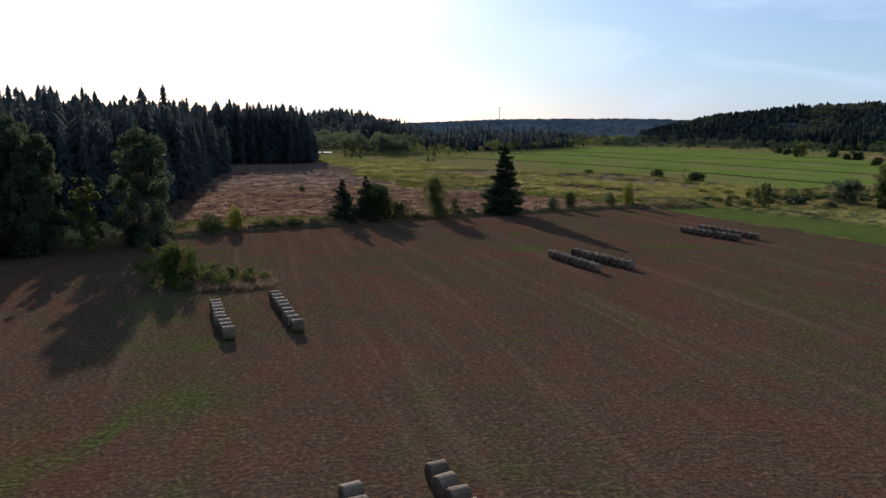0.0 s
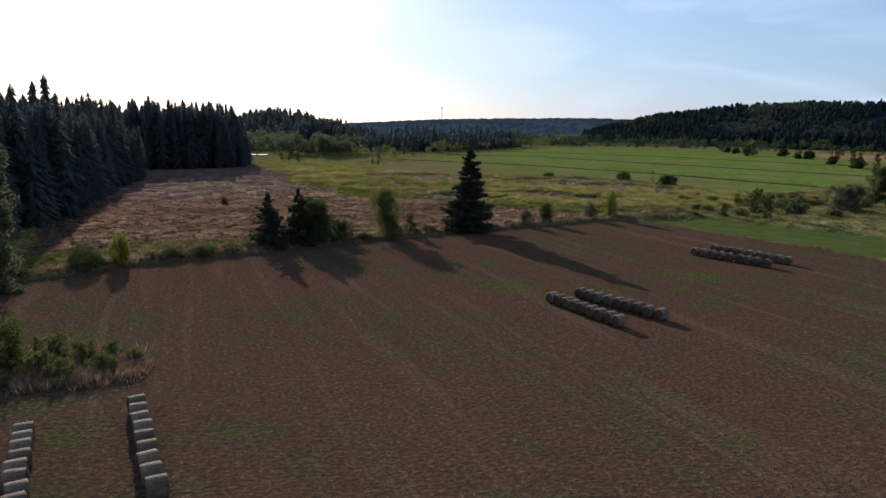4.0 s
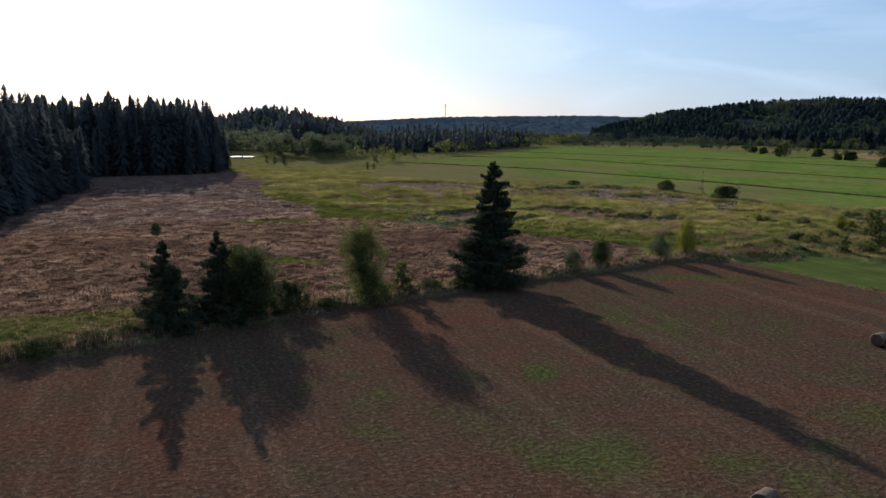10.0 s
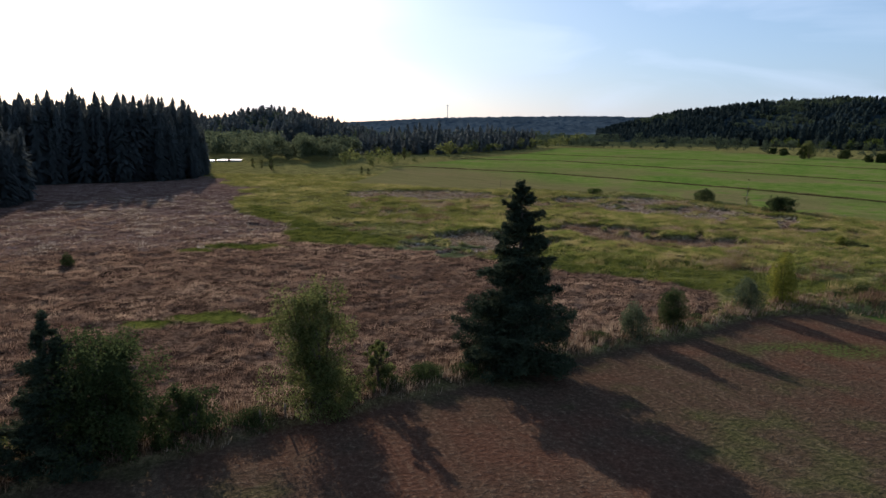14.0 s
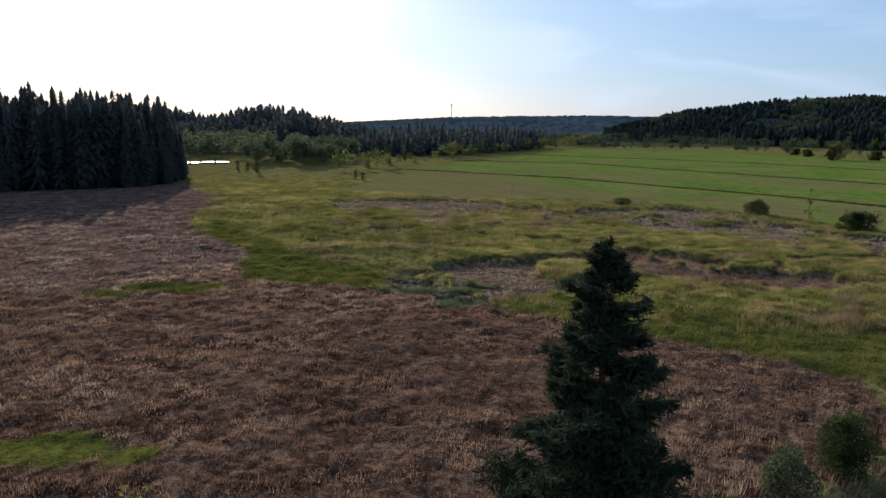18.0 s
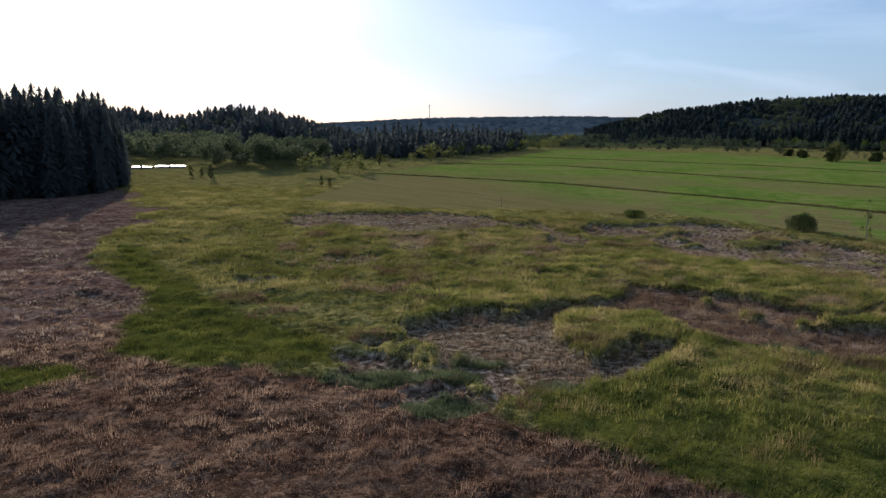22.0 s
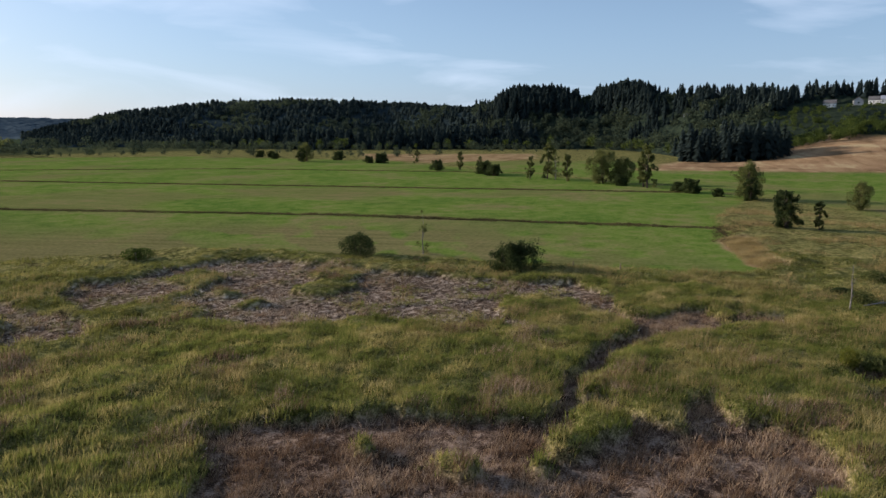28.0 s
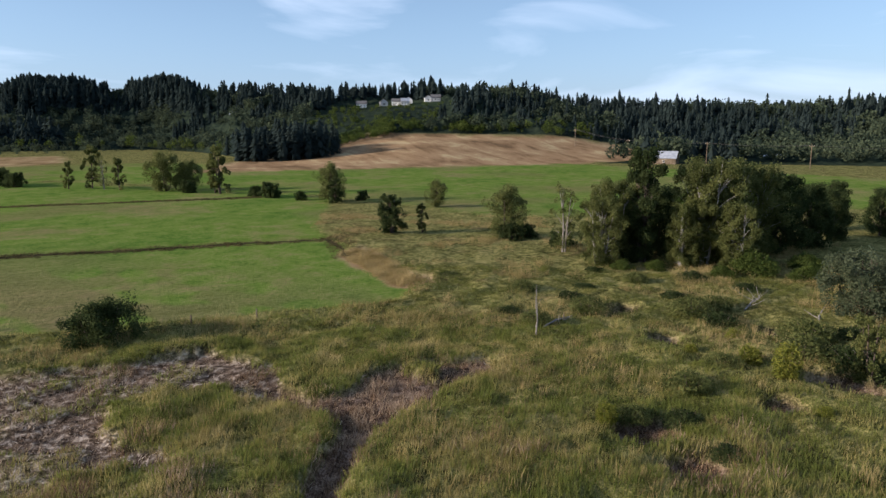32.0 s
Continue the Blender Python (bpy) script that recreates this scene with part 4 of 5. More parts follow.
for px, py, s, a in ((246, 446, 1.1, 20), (254, 458, 1.3, 90), (264, 504, 1.1, 10), (259, 496, 0.8, 77), (300, 644, 1.4, 50), (292, 583, 1.3, 120), (286, 590, 1.0, 240), (225, 338, 1.0, 200), (221, 308, 0.6, 0), (154, 259, 0.75, 70), (158, 256, 0.6, 160), (289, 736, 1.2, 33), (296, 728, 1.1, 150), (282, 700, 1.0, 81), (228, 345, 0.7, 300), (219, 326, 0.55, 111), (236, 372, 0.9, 222), (147, 250, 0.7, 12)):
    copy_plant(row_bush, (px, py), a, s)

# the grove
grove = plant("maple_tree", (133.5, 227.9), broadleaf_mesh(17.5, 11, 40, 0.08, 300, 210, 0.18, 5, 0.75, True), PALE_BARK, OLIVE_LEAVES, "tall olive green tree with pale stems in the grove", "tree", "grove trees")
for px, py, s, a in ((137.8, 223.6, 0.98, 60), (143, 218.4, 0.92, 140), (129.7, 244.2, 0.66, 200), (134.4, 241.6, 0.8, 20), (131, 231.7, 0.6, 290), (129, 224, 0.62, 330)):
    copy_plant(grove, (px, py), a, s)
plant("ivy_tree", (134, 236.9), broadleaf_mesh(20, 9, 41, 0.03, 260, 220, 0.19, 3, 0.9, True), BARK, DARK_LEAVES, "tall dark tree hung with ivy in the grove", "tree")
dark_grove = plant("elm_tree", (147.3, 213.3), broadleaf_mesh(14.5, 12, 42, 0.03, 200, 180, 0.22, 4, 0.8, True), BARK, DARK_LEAVES, "dark leafy tree in the shade of the grove", "tree", "grove trees")
for px, py, s, a in ((154.1, 205.5, 0.85, 70), (163.6, 198.7, 0.72, 150), (179, 192.7, 0.75, 10), (171.3, 186.7, 0.7, 220), (150.7, 224.4, 0.9, 300), (144.7, 233, 0.85, 100), (139, 239, 0.8, 40)):
    copy_plant(dark_grove, (px, py), a, s)
grove_shrub = plant("willow_shrub", (126, 222), broadleaf_mesh(4.2, 7.4, 43, 0.02, 80, 150, 0.22, 7), BARK, LEAVES, "green willow shrub in front of the grove", "shrub", "grove shrubs")
for px, py, s, a in ((124, 227, 0.55, 20), (123, 216, 0.7, 120), (128, 236, 0.5, 200), (127, 241, 0.5, 260), (130, 214, 0.8, 310)):
    copy_plant(grove_shrub, (px, py), a, s)
plant("willow_tree", (104.5, 216.0), broadleaf_mesh(7.6, 10.5, 44, 0.02, 260, 150, 0.16, 8, 0.8, True), BARK, GREY_LEAVES, "wide grey green willow in the marsh", "tree")
plant("alder_tree", (108.5, 203.0), broadleaf_mesh(8.6, 5.4, 54, 0.04, 110, 140, 0.18, 3, 0.8, True), BARK, DARK_LEAVES, "upright dark tree at the marsh edge", "tree")
hedge_tree = plant("alder_tree", (73.8, 198.4), broadleaf_mesh(7.0, 4.4, 55, 0.05, 90, 120, 0.16, 3, 0.9, True), BARK, OLIVE_LEAVES, "small olive tree in the scrub beyond the meadow", "tree", "scrub trees")
for px, py, s, a in ((83.6, 224, 0.85, 90), (77.7, 212.2, 0.75, 200), (66, 203, 0.55, 310)):
    copy_plant(hedge_tree, (px, py), a, s)
wide_bush = plant("willow_shrub", (88.6, 211.0), broadleaf_mesh(3.2, 6.4, 56, 0.02, 150, 110, 0.15, 8, 0.7, True), BARK, GREY_LEAVES, "wide grey green willow bush in the scrub", "shrub", "scrub bushes")
for px, py, s, a in ((82.5, 217.2, 0.7, 40), (65.2, 218, 0.6, 120), (60, 206, 0.4, 60), (56, 207.5, 0.4, 150), (66, 204, 0.45, 230), (96, 207, 0.6, 77)):
    copy_plant(wide_bush, (px, py), a, s)
plant("yellow_tree", (81.5, 231.5), broadleaf_mesh(4.2, 2.6, 45, 0.03, 34, 130, 0.16, 2), BARK, YELLOW_LEAVES, "yellow green sapling in the marsh", "tree")
marsh_bush = plant("spirea_bush", (101.5, 247.0), broadleaf_mesh(2.6, 4.6, 46, 0.02, 40, 140, 0.16, 7), BARK, OLIVE_LEAVES, "low brown green spirea bush in the marsh", "shrub", "marsh bushes")
for px, py, s, a in ((102, 235.5, 1.1, 20), (105, 232, 0.9, 100), (96, 253, 0.8, 190), (110, 255, 0.9, 77), (72, 245, 0.6, 15), (78, 240, 0.9, 60), (88, 228, 1.1, 200), (84, 236, 0.8, 310), (93, 226, 1.2, 80), (88, 219, 1.0, 20), (74, 222, 0.8, 150), (66, 214, 0.9, 280), (58, 212, 0.7, 33), (71, 205, 1.0, 99), (80, 212, 1.1, 170), (118, 240, 0.8, 14)):
    copy_plant(marsh_bush, (px, py), a, s)
dark_marsh = plant("spirea_bush", (98.5, 233.0), broadleaf_mesh(2.2, 4.4, 52, 0.02, 40, 140, 0.15, 7), BARK, DARK_LEAVES, "low dark bush in a marsh hollow", "shrub", "dark marsh bushes")
for px, py, s, a in ((86, 224.5, 1.3, 20), (82.5, 221, 1.2, 80), (95, 221, 1.0, 130), (72, 241.5, 0.7, 200), (67, 239.5, 0.6, 250), (107, 249, 0.9, 300), (109, 236, 0.9, 40), (100, 256, 0.7, 0), (113, 247, 0.8, 90), (121, 232, 1.0, 180), (125, 245, 0.7, 50), (115, 226, 0.9, 310)):
    copy_plant(dark_marsh, (px, py), a, s)
yellow_marsh = plant("yellow_shrub", (85.0, 233.5), broadleaf_mesh(2.8, 2.2, 53, 0.03, 30, 130, 0.14, 3), BARK, YELLOW_LEAVES, "yellow green shrub in the marsh", "shrub", "yellow marsh shrubs")
for px, py, s, a in ((71, 247, 0.8, 20), (74, 231, 0.6, 60), (93, 233, 0.7, 130), (88, 238, 0.6, 220)):
    copy_plant(yellow_marsh, (px, py), a, s)
plant("dead_tree", (91.6, 252.8), broadleaf_mesh(6.6, 1.6, 47, 0.2, 14, 6, 0.1, 1), DEAD_WOOD, OLIVE_LEAVES, "bare grey dead sapling in the marsh", "tree")
plant("elder_shrub", (-62.7, 222.0), broadleaf_mesh(2.8, 2.0, 48, 0.05, 20, 100, 0.18, 3), BARK, DARK_LEAVES, "small dark shrub alone in the reeds", "shrub")


# ---- woods ----
def tier_conifers(places, heights, name, leaf, label, tiers=10, petals=7, seed=1, wide=0.2, fall=0.8, low=0.05):
    """Conifers of drooping boughs set in rings, each ring overlapping the one below, for woods."""
    r = np.random.default_rng(seed)
    n = len(places)
    shape = (n, tiers, petals)
    f = low + (0.97 - low) * (np.arange(tiers)[None, :] + r.uniform(-0.3, 0.3, (n, tiers))) / tiers
    f = np.clip(f, low, 0.97)[:, :, None]
    H = heights[:, None, None]
    a = r.uniform(0, 6.28, (n, tiers, 1)) + 2 * math.pi * np.arange(petals)[None, None, :] / petals + r.normal(size=shape) * 0.18
    reach = H * (wide * r.uniform(0.8, 1.2, (n, 1, 1))) * np.minimum((1 - f) ** fall, 0.5 + 1.6 * f) * r.uniform(0.45, 1.15, shape) * (1 + 0.15 * np.sin(a + r.uniform(0, 6, (n, 1, 1)))) + 0.02 * H
    lean = r.normal(size=(n, 1, 1)) * 0.3
    half = math.pi / petals * r.uniform(0.75, 1.25, shape)
    X, Y, Z = places[:, 0, None, None] + lean * f, places[:, 1, None, None], places[:, 2, None, None]

    def corner(ang, rad, z):
        return np.stack(np.broadcast_arrays(X + rad * np.cos(ang), Y + rad * np.sin(ang), Z + z), -1)

    top = corner(a, 0.0 * reach, np.minimum(H * (f + 1.7 / tiers), H * np.ones(shape)))
    tip = corner(a, reach, H * f - (0.28 - 0.3 * f) * reach + 0.02 * H * r.normal(size=shape))
    one = corner(a - half, reach * 0.62, H * f + 0.02 * reach)
    two = corner(a + half, reach * 0.62, H * f + 0.02 * reach)
    v = np.stack([top, one, tip, two], -2).reshape(-1, 3)
    return tagged(new(name, mesh_np(name, v, np.arange(len(v)).reshape(-1, 4), leaf)), label, "forest", kind="stuff")


def simple_broadleaves(places, heights, name, leaf, label, leaves=160, size=0.09, seed=2, squat=0.45):
    """Rounded, lobed crowns for woods and far trees."""
    r = np.random.default_rng(seed)
    out = []
    for p, h in zip(places, heights):
        c = r.normal(size=(9, 3))
        c /= np.linalg.norm(c, axis=1, keepdims=True)
        c = c * np.array([squat * 0.34, squat * 0.34, 0.24]) * h * r.uniform(0.6, 1.1, (9, 1)) + np.array([0, 0, h * 0.56])
        q = r.normal(size=(leaves, 3))
        q /= np.linalg.norm(q, axis=1, keepdims=True)
        q = c[r.integers(0, 9, leaves)] + q * h * (0.11 + 0.12 * squat) * r.uniform(0.5, 1, (leaves, 1))
        q[:, 2] = np.maximum(q[:, 2], 0.1)
        out.append((q + p, np.full(leaves, h * size)))
    v, f = sprays(np.concatenate([o[0] for o in out]), 1.0, r, 1.0, 1.4)
    centre = np.repeat(np.concatenate([o[0] for o in out]), 4, axis=0)
    v = centre + (v - centre) * np.repeat(np.concatenate([o[1] for o in out]), 4)[:, None]
    ob = new(name, mesh_np(name, v, f, leaf))
    return tagged(ob, label, "forest", kind="stuff")


def scatter(poly, spacing, r, jitter=0.45, edge=0.0):
    px, py = [p[0] for p in poly], [p[1] for p in poly]
    X, Y = np.meshgrid(np.arange(min(px), max(px), spacing), np.arange(min(py), max(py), spacing))
    X, Y = X.ravel() + r.normal(size=X.size) * spacing * jitter, Y.ravel() + r.normal(size=Y.size) * spacing * jitter
    d = inside(poly, X, Y)
    X, Y, d = X[d > edge], Y[d > edge], d[d > edge]
    return np.stack([X, Y, lie(X, Y)], -1), d


def canopy(name, x0, x1, y0, y1, step, cell, tall, rule, leaf, label, seed, rounded=False, taper=None):
    """The closed top of a wood: one crown to each cell, peaked or rounded."""
    q = np.random.default_rng(seed)
    X, Y = np.meshgrid(np.arange(x0, x1, step), np.arange(y0, y1, step))
    shape = X.shape
    X, Y = X.ravel() + q.uniform(-0.3, 0.3, X.size) * step, Y.ravel() + q.uniform(-0.3, 0.3, Y.size) * step
    cu, cv = np.floor(X / cell), np.floor(Y / cell)
    best = np.zeros(X.size)
    for du in (-1, 0, 1):
        for dv in (-1, 0, 1):
            u, v = cu + du, cv + dv
            jx = (u + 0.15 + 0.7 * vnoise(u * 7.3, v * 5.1, 1.0, seed)) * cell
            jy = (v + 0.15 + 0.7 * vnoise(u * 3.7, v * 9.7, 1.0, seed + 1)) * cell
            th = tall * (0.7 + 0.6 * vnoise(u * 4.3, v * 6.1, 1.0, seed + 2))
            d = np.hypot(X - jx, Y - jy) / (cell * 0.8)
            best = np.maximum(best, th * (np.sqrt(np.clip(1 - d * d, 0, 1)) if rounded else np.clip(1 - 0.8 * d, 0, 1)))
    best = np.maximum(best, tall * 0.28) * q.uniform(0.9, 1.08, X.size) * (0.7 + 0.6 * fractal(X, Y, cell * 6, seed + 5, 2))
    if taper:
        best = best * taper(X, Y)
    keep = rule(X, Y)
    Zc = lie(X, Y) + np.where(keep, best, -0.5)
    n = np.arange(X.size).reshape(shape)
    f = np.stack([n[:-1, :-1], n[:-1, 1:], n[1:, 1:], n[1:, :-1]], -1).reshape(-1, 4)
    f = f[keep[f].any(1)]
    used = np.unique(f)
    remap = np.zeros(X.size, int)
    remap[used] = np.arange(len(used))
    v = np.stack([X, Y, Zc], -1)[used]
    f = remap[f]
    tri = np.concatenate([f[:, [0, 1, 2]], f[:, [0, 2, 3]]])
    return tagged(new(name, mesh_np(name, v, tri, leaf, not rounded)), label, "forest", kind="stuff")


r = np.random.default_rng(31)
for k, poly in enumerate(WOODS):
    p, d = scatter(poly, 4.4, r)
    seen = (d < 45) & ((p[:, 0] > -165) | ((k == 0) & (p[:, 1] < 430) & (p[:, 0] > -300)))
    p, d = p[seen], d[seen]
    h = ((30 if k == 0 else 25) + 8 * (fractal(p[:, 0], p[:, 1], 40, 77) - 0.4) + r.normal(0, 2.5, len(p)) + 4.5 * (r.uniform(0, 1, len(p)) > 0.94)) * smooth(-16, 12, d + 3)
    if k == 0:
        h = h * np.interp(p[:, 0], [-130, -124, -116, -108], [1.0, 0.98, 0.7, 0.42])
    h = np.maximum(h, 8)
    front = d < 17
    tier_conifers(p[front], h[front], "conifer_wood", GLARE_NEEDLES, "dense dark conifer wood beside the marsh", 30, 14, 5 + k, 0.2, 0.8, 0.01)
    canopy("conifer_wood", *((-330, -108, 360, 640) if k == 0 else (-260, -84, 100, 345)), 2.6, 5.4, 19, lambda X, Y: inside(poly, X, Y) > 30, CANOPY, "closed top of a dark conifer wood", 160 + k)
    tier_conifers(p[~front], h[~front], "conifer_wood", GLARE_NEEDLES, "inner trees of a dark conifer wood", 16, 11, 15 + k, 0.2, 0.85, 0.4)

# ---- far woods and hills ----
def hill_places(x0, x1, y0, y1, count, rule, seed):
    q = np.random.default_rng(seed)
    X, Y = q.uniform(x0, x1, count), q.uniform(y0, y1, count)
    keep = rule(X, Y)
    X, Y = X[keep], Y[keep]
    return np.stack([X, Y, lie(X, Y)], -1), q


def village(X, Y):
    return (X > 640) & (X < 692) & (Y > 355) & (Y < 440)


def east_rule(X, Y):
    d, az = climb(X, Y), bearing(X, Y)
    return (d > 5) & (d < 560) & (az > 14) & (az < 125) & (inside(TAN_HILL, X, Y) < -4) & ~village(X, Y)


def gap(X, Y):
    """Low scrub below the houses."""
    return smooth(0, 12, inside([(525, 385), (600, 335), (700, 340), (700, 455), (560, 470)], X, Y))


def slope_taper(X, Y):
    return smooth(0, 40, climb(X, Y)) * smooth(0, 22, -inside(TAN_HILL, X, Y)) * (0.55 + 0.9 * vnoise(X, Y, 55, 83)) * (1 - 0.7 * gap(X, Y))


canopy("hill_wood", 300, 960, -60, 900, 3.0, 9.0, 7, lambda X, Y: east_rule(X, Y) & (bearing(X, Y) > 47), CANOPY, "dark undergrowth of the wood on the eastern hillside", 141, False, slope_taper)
p, q = hill_places(300, 960, -60, 950, 13000, lambda X, Y: east_rule(X, Y) & (bearing(X, Y) > 47) & (climb(X, Y) < 340) & (gap(X, Y) < 0.1), 43)
rise, kind = climb(p[:, 0], p[:, 1]), vnoise(p[:, 0], p[:, 1], 60, 85) + 0.35 * (vnoise(p[:, 0], p[:, 1], 14, 86) - 0.5)
fir = kind + 0.34 * smooth(60, 220, rise) > 0.67
tall = (10 + 9 * vnoise(p[:, 0], p[:, 1], 48, 84) + 5 * smooth(120, 220, rise) * smooth(92, 76, bearing(p[:, 0], p[:, 1])) + q.normal(0, 2.2, len(p)) + 5 * (q.uniform(0, 1, len(p)) > 0.95)).clip(7, 29)
tier_conifers(p[fir], tall[fir], "hill_conifers", HAZE_NEEDLES, "dark conifers on the eastern hillside and ridge", 9, 7, 42, 0.27, 0.65, 0.03)
keep = ~fir & (q.uniform(0, 1, len(p)) > 0.25)
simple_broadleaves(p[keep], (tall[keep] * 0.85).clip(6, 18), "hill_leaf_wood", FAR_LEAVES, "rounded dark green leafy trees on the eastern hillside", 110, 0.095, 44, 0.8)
for low_az, high_az, sd in ((48.6, 55.4, 201), (56.4, 61.3, 202)):
    q = np.random.default_rng(sd)
    az, far = np.radians(q.uniform(low_az, high_az, 300)), q.uniform(0, 1, 300)
    rho = np.interp(np.degrees(az), FOOT_AZ, FOOT_AT) + 120 + 120 * far
    X, Y = 10 + rho * np.sin(az), 240 + rho * np.cos(az)
    dome = np.sin(math.pi * (0.12 + 0.76 * (np.degrees(az) - low_az) / (high_az - low_az))) ** 0.35
    tier_conifers(np.stack([X, Y, lie(X, Y)], -1), (30 * dome + q.normal(0, 1.8, 300)).clip(12, 35), "conifer_stand", HAZE_NEEDLES, "stand of tall dark conifers on the hilltop", 12, 8, sd + 5, 0.24, 0.62, 0.1)
p, q = hill_places(200, 640, 600, 1100, 3600, lambda X, Y: (climb(X, Y) > -12) & (climb(X, Y) < 75) & (bearing(X, Y) > 16) & (bearing(X, Y) < 52), 45)
tier_conifers(p, (q.normal(21, 4, len(p)) * smooth(-25, 25, climb(p[:, 0], p[:, 1]))).clip(8, 30), "foot_conifers", HAZE_NEEDLES, "dark conifer wood along the foot of the hills", 9, 7, 46, 0.3, 0.62)
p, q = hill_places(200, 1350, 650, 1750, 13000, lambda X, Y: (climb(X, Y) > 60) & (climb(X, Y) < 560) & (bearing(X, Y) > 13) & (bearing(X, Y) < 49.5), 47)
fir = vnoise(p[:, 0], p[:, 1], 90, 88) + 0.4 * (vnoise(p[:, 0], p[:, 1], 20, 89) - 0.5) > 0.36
tier_conifers(p[fir], (10 + 5 * vnoise(p[fir, 0], p[fir, 1], 70, 90) + q.normal(0, 1.5, fir.sum())).clip(6, 18), "ridge_conifers", HAZE_NEEDLES, "dark conifers covering the far ridge", 6, 6, 48, 0.5, 0.55)
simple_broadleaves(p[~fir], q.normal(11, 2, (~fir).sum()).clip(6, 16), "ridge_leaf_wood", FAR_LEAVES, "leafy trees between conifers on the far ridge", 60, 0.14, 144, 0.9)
p, q = hill_places(250, 700, 480, 1100, 1100, lambda X, Y: (np.abs(climb(X, Y) + 12) < 14) & (bearing(X, Y) > 20) & (bearing(X, Y) < 64), 97)
simple_broadleaves(p, q.normal(9, 3.2, len(p)).clip(3, 17), "foot_trees", LEAVES, "green trees along the foot of the hill", 140, 0.075, 98, 0.6)
DARK_STAND = [(422, 445), (472, 466), (492, 408), (459, 386), (434, 404)]
p, d = scatter(DARK_STAND, 7.0, np.random.default_rng(91))
q = np.random.default_rng(92)
tier_conifers(p, q.normal(20, 3, len(p)).clip(11, 27), "dark_stand", HAZE_NEEDLES, "stand of tall dark trees beside the tan field", 13, 9, 93, 0.27, 0.5, 0.02)
BUSH_BELT = [(486, 410), (560, 372), (575, 392), (500, 440)]
p, d = scatter(BUSH_BELT, 6.0, np.random.default_rng(94))
simple_broadleaves(p, np.random.default_rng(95).normal(7, 1.4, len(p)).clip(4, 10), "bush_belt", LEAVES, "rounded green bushes above the tan field", 260, 0.07, 96, 0.9)
p, q = hill_places(520, 650, 335, 470, 420, lambda X, Y: (gap(X, Y) > 0.3) & ~village(X, Y), 197)
simple_broadleaves(p, q.normal(4, 1.3, len(p)).clip(2, 7), "slope_bushes", LEAVES, "rounded green bushes on the slope below the houses", 150, 0.09, 198, 1.0)
p, q = hill_places(560, 592, 225, 400, 110, lambda X, Y: X > 0, 195)
simple_broadleaves(p, q.normal(8, 2, len(p)).clip(4, 12), "crest_bushes", LEAVES, "rounded green trees along the crest of the tan field", 260, 0.07, 196, 0.9)
p, q = hill_places(120, 640, 420, 1000, 1500, lambda X, Y: (climb(X, Y) < -18) & (climb(X, Y) > -150) & (bearing(X, Y) > 14) & (bearing(X, Y) < 60) & (inside(PASTURE, X, Y) < -8) & (inside(FAR_TAN, X, Y) < -4) & (vnoise(X, Y, 40, 87) > 0.55), 99)
simple_broadleaves(p, q.normal(8, 2.5, len(p)).clip(3, 15), "field_trees", FAR_LEAVES, "dark trees in clumps on the fields below the hill", 140, 0.08, 100, 0.7)
canopy("distant_wood", 200, 1350, 650, 1700, 5.0, 10, 5, lambda X, Y: (climb(X, Y) > 60) & (climb(X, Y) < 560) & (bearing(X, Y) < 49.5) & (bearing(X, Y) > 13), HAZE_CANOPY, "distant wooded ridge, tinted blue green for haze", 145)
canopy("distant_wood", -1900, 1900, 1950, 2900, 9.0, 26, 9, lambda X, Y: (np.abs(X) < Y * 0.8) & (lie(X, Y) > 3), HORIZON_HAZE_CANOPY, "wooded hills on the horizon, haze put into their colour", 147, False, lambda X, Y: smooth(1960, 2250, Y))
canopy("distant_wood", -1000, 60, 900, 1700, 6.0, 12, 8, lambda X, Y: lie(X, Y) > 4, HAZE_CANOPY, "undergrowth on the wooded knolls behind the marsh", 149)
p, q = hill_places(-900, 0, 950, 1650, 2600, lambda X, Y: (lie(X, Y) > 3) & (np.abs(X) < Y * 0.75), 148)
tier_conifers(p, q.normal(18, 3, len(p)).clip(9, 25), "knoll_conifers", GLARE_NEEDLES, "dark conifers on the knolls behind the marsh", 7, 6, 150, 0.38, 0.6)

# belts of trees across the valley floor
TALL_BELT = [(-128, 660), (-88, 640), (-80, 690), (-120, 710)]
p, d = scatter(TALL_BELT, 6.5, np.random.default_rng(71))
tier_conifers(p, np.random.default_rng(72).normal(27, 4.5, len(p)).clip(14, 37), "conifer_belt", GLARE_NEEDLES, "tall dark conifers behind the copse", 15, 8, 73, 0.21, 0.72)
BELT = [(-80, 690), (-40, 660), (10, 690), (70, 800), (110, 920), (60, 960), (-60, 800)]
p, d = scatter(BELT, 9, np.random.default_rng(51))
tier_conifers(p, np.random.default_rng(52).normal(17, 4, len(p)).clip(8, 27), "conifer_belt", GLARE_NEEDLES, "belt of dark conifers across the valley", 11, 7, 53, 0.27, 0.7)
COPSE = [(-128, 565), (-112, 537), (-78, 535), (-62, 560), (-70, 620), (-125, 630)]
p, d = scatter(COPSE, 10.5, np.random.default_rng(54))
simple_broadleaves(p, np.random.default_rng(55).normal(13, 3.2, len(p)).clip(7, 19), "leafy_copse", GREY_LEAVES, "rounded grey green copse at the end of the marsh", 900, 0.045, 56, 0.9)
p, q = hill_places(-330, -120, 600, 900, 380, lambda X, Y: Y > 620 + 0.2 * (X + 130), 67)
simple_broadleaves(p, q.normal(13, 4, len(p)).clip(6, 22), "slope_wood", GREY_LEAVES, "green leafy wood on the slope beyond the marsh", 260, 0.07, 68, 0.9)
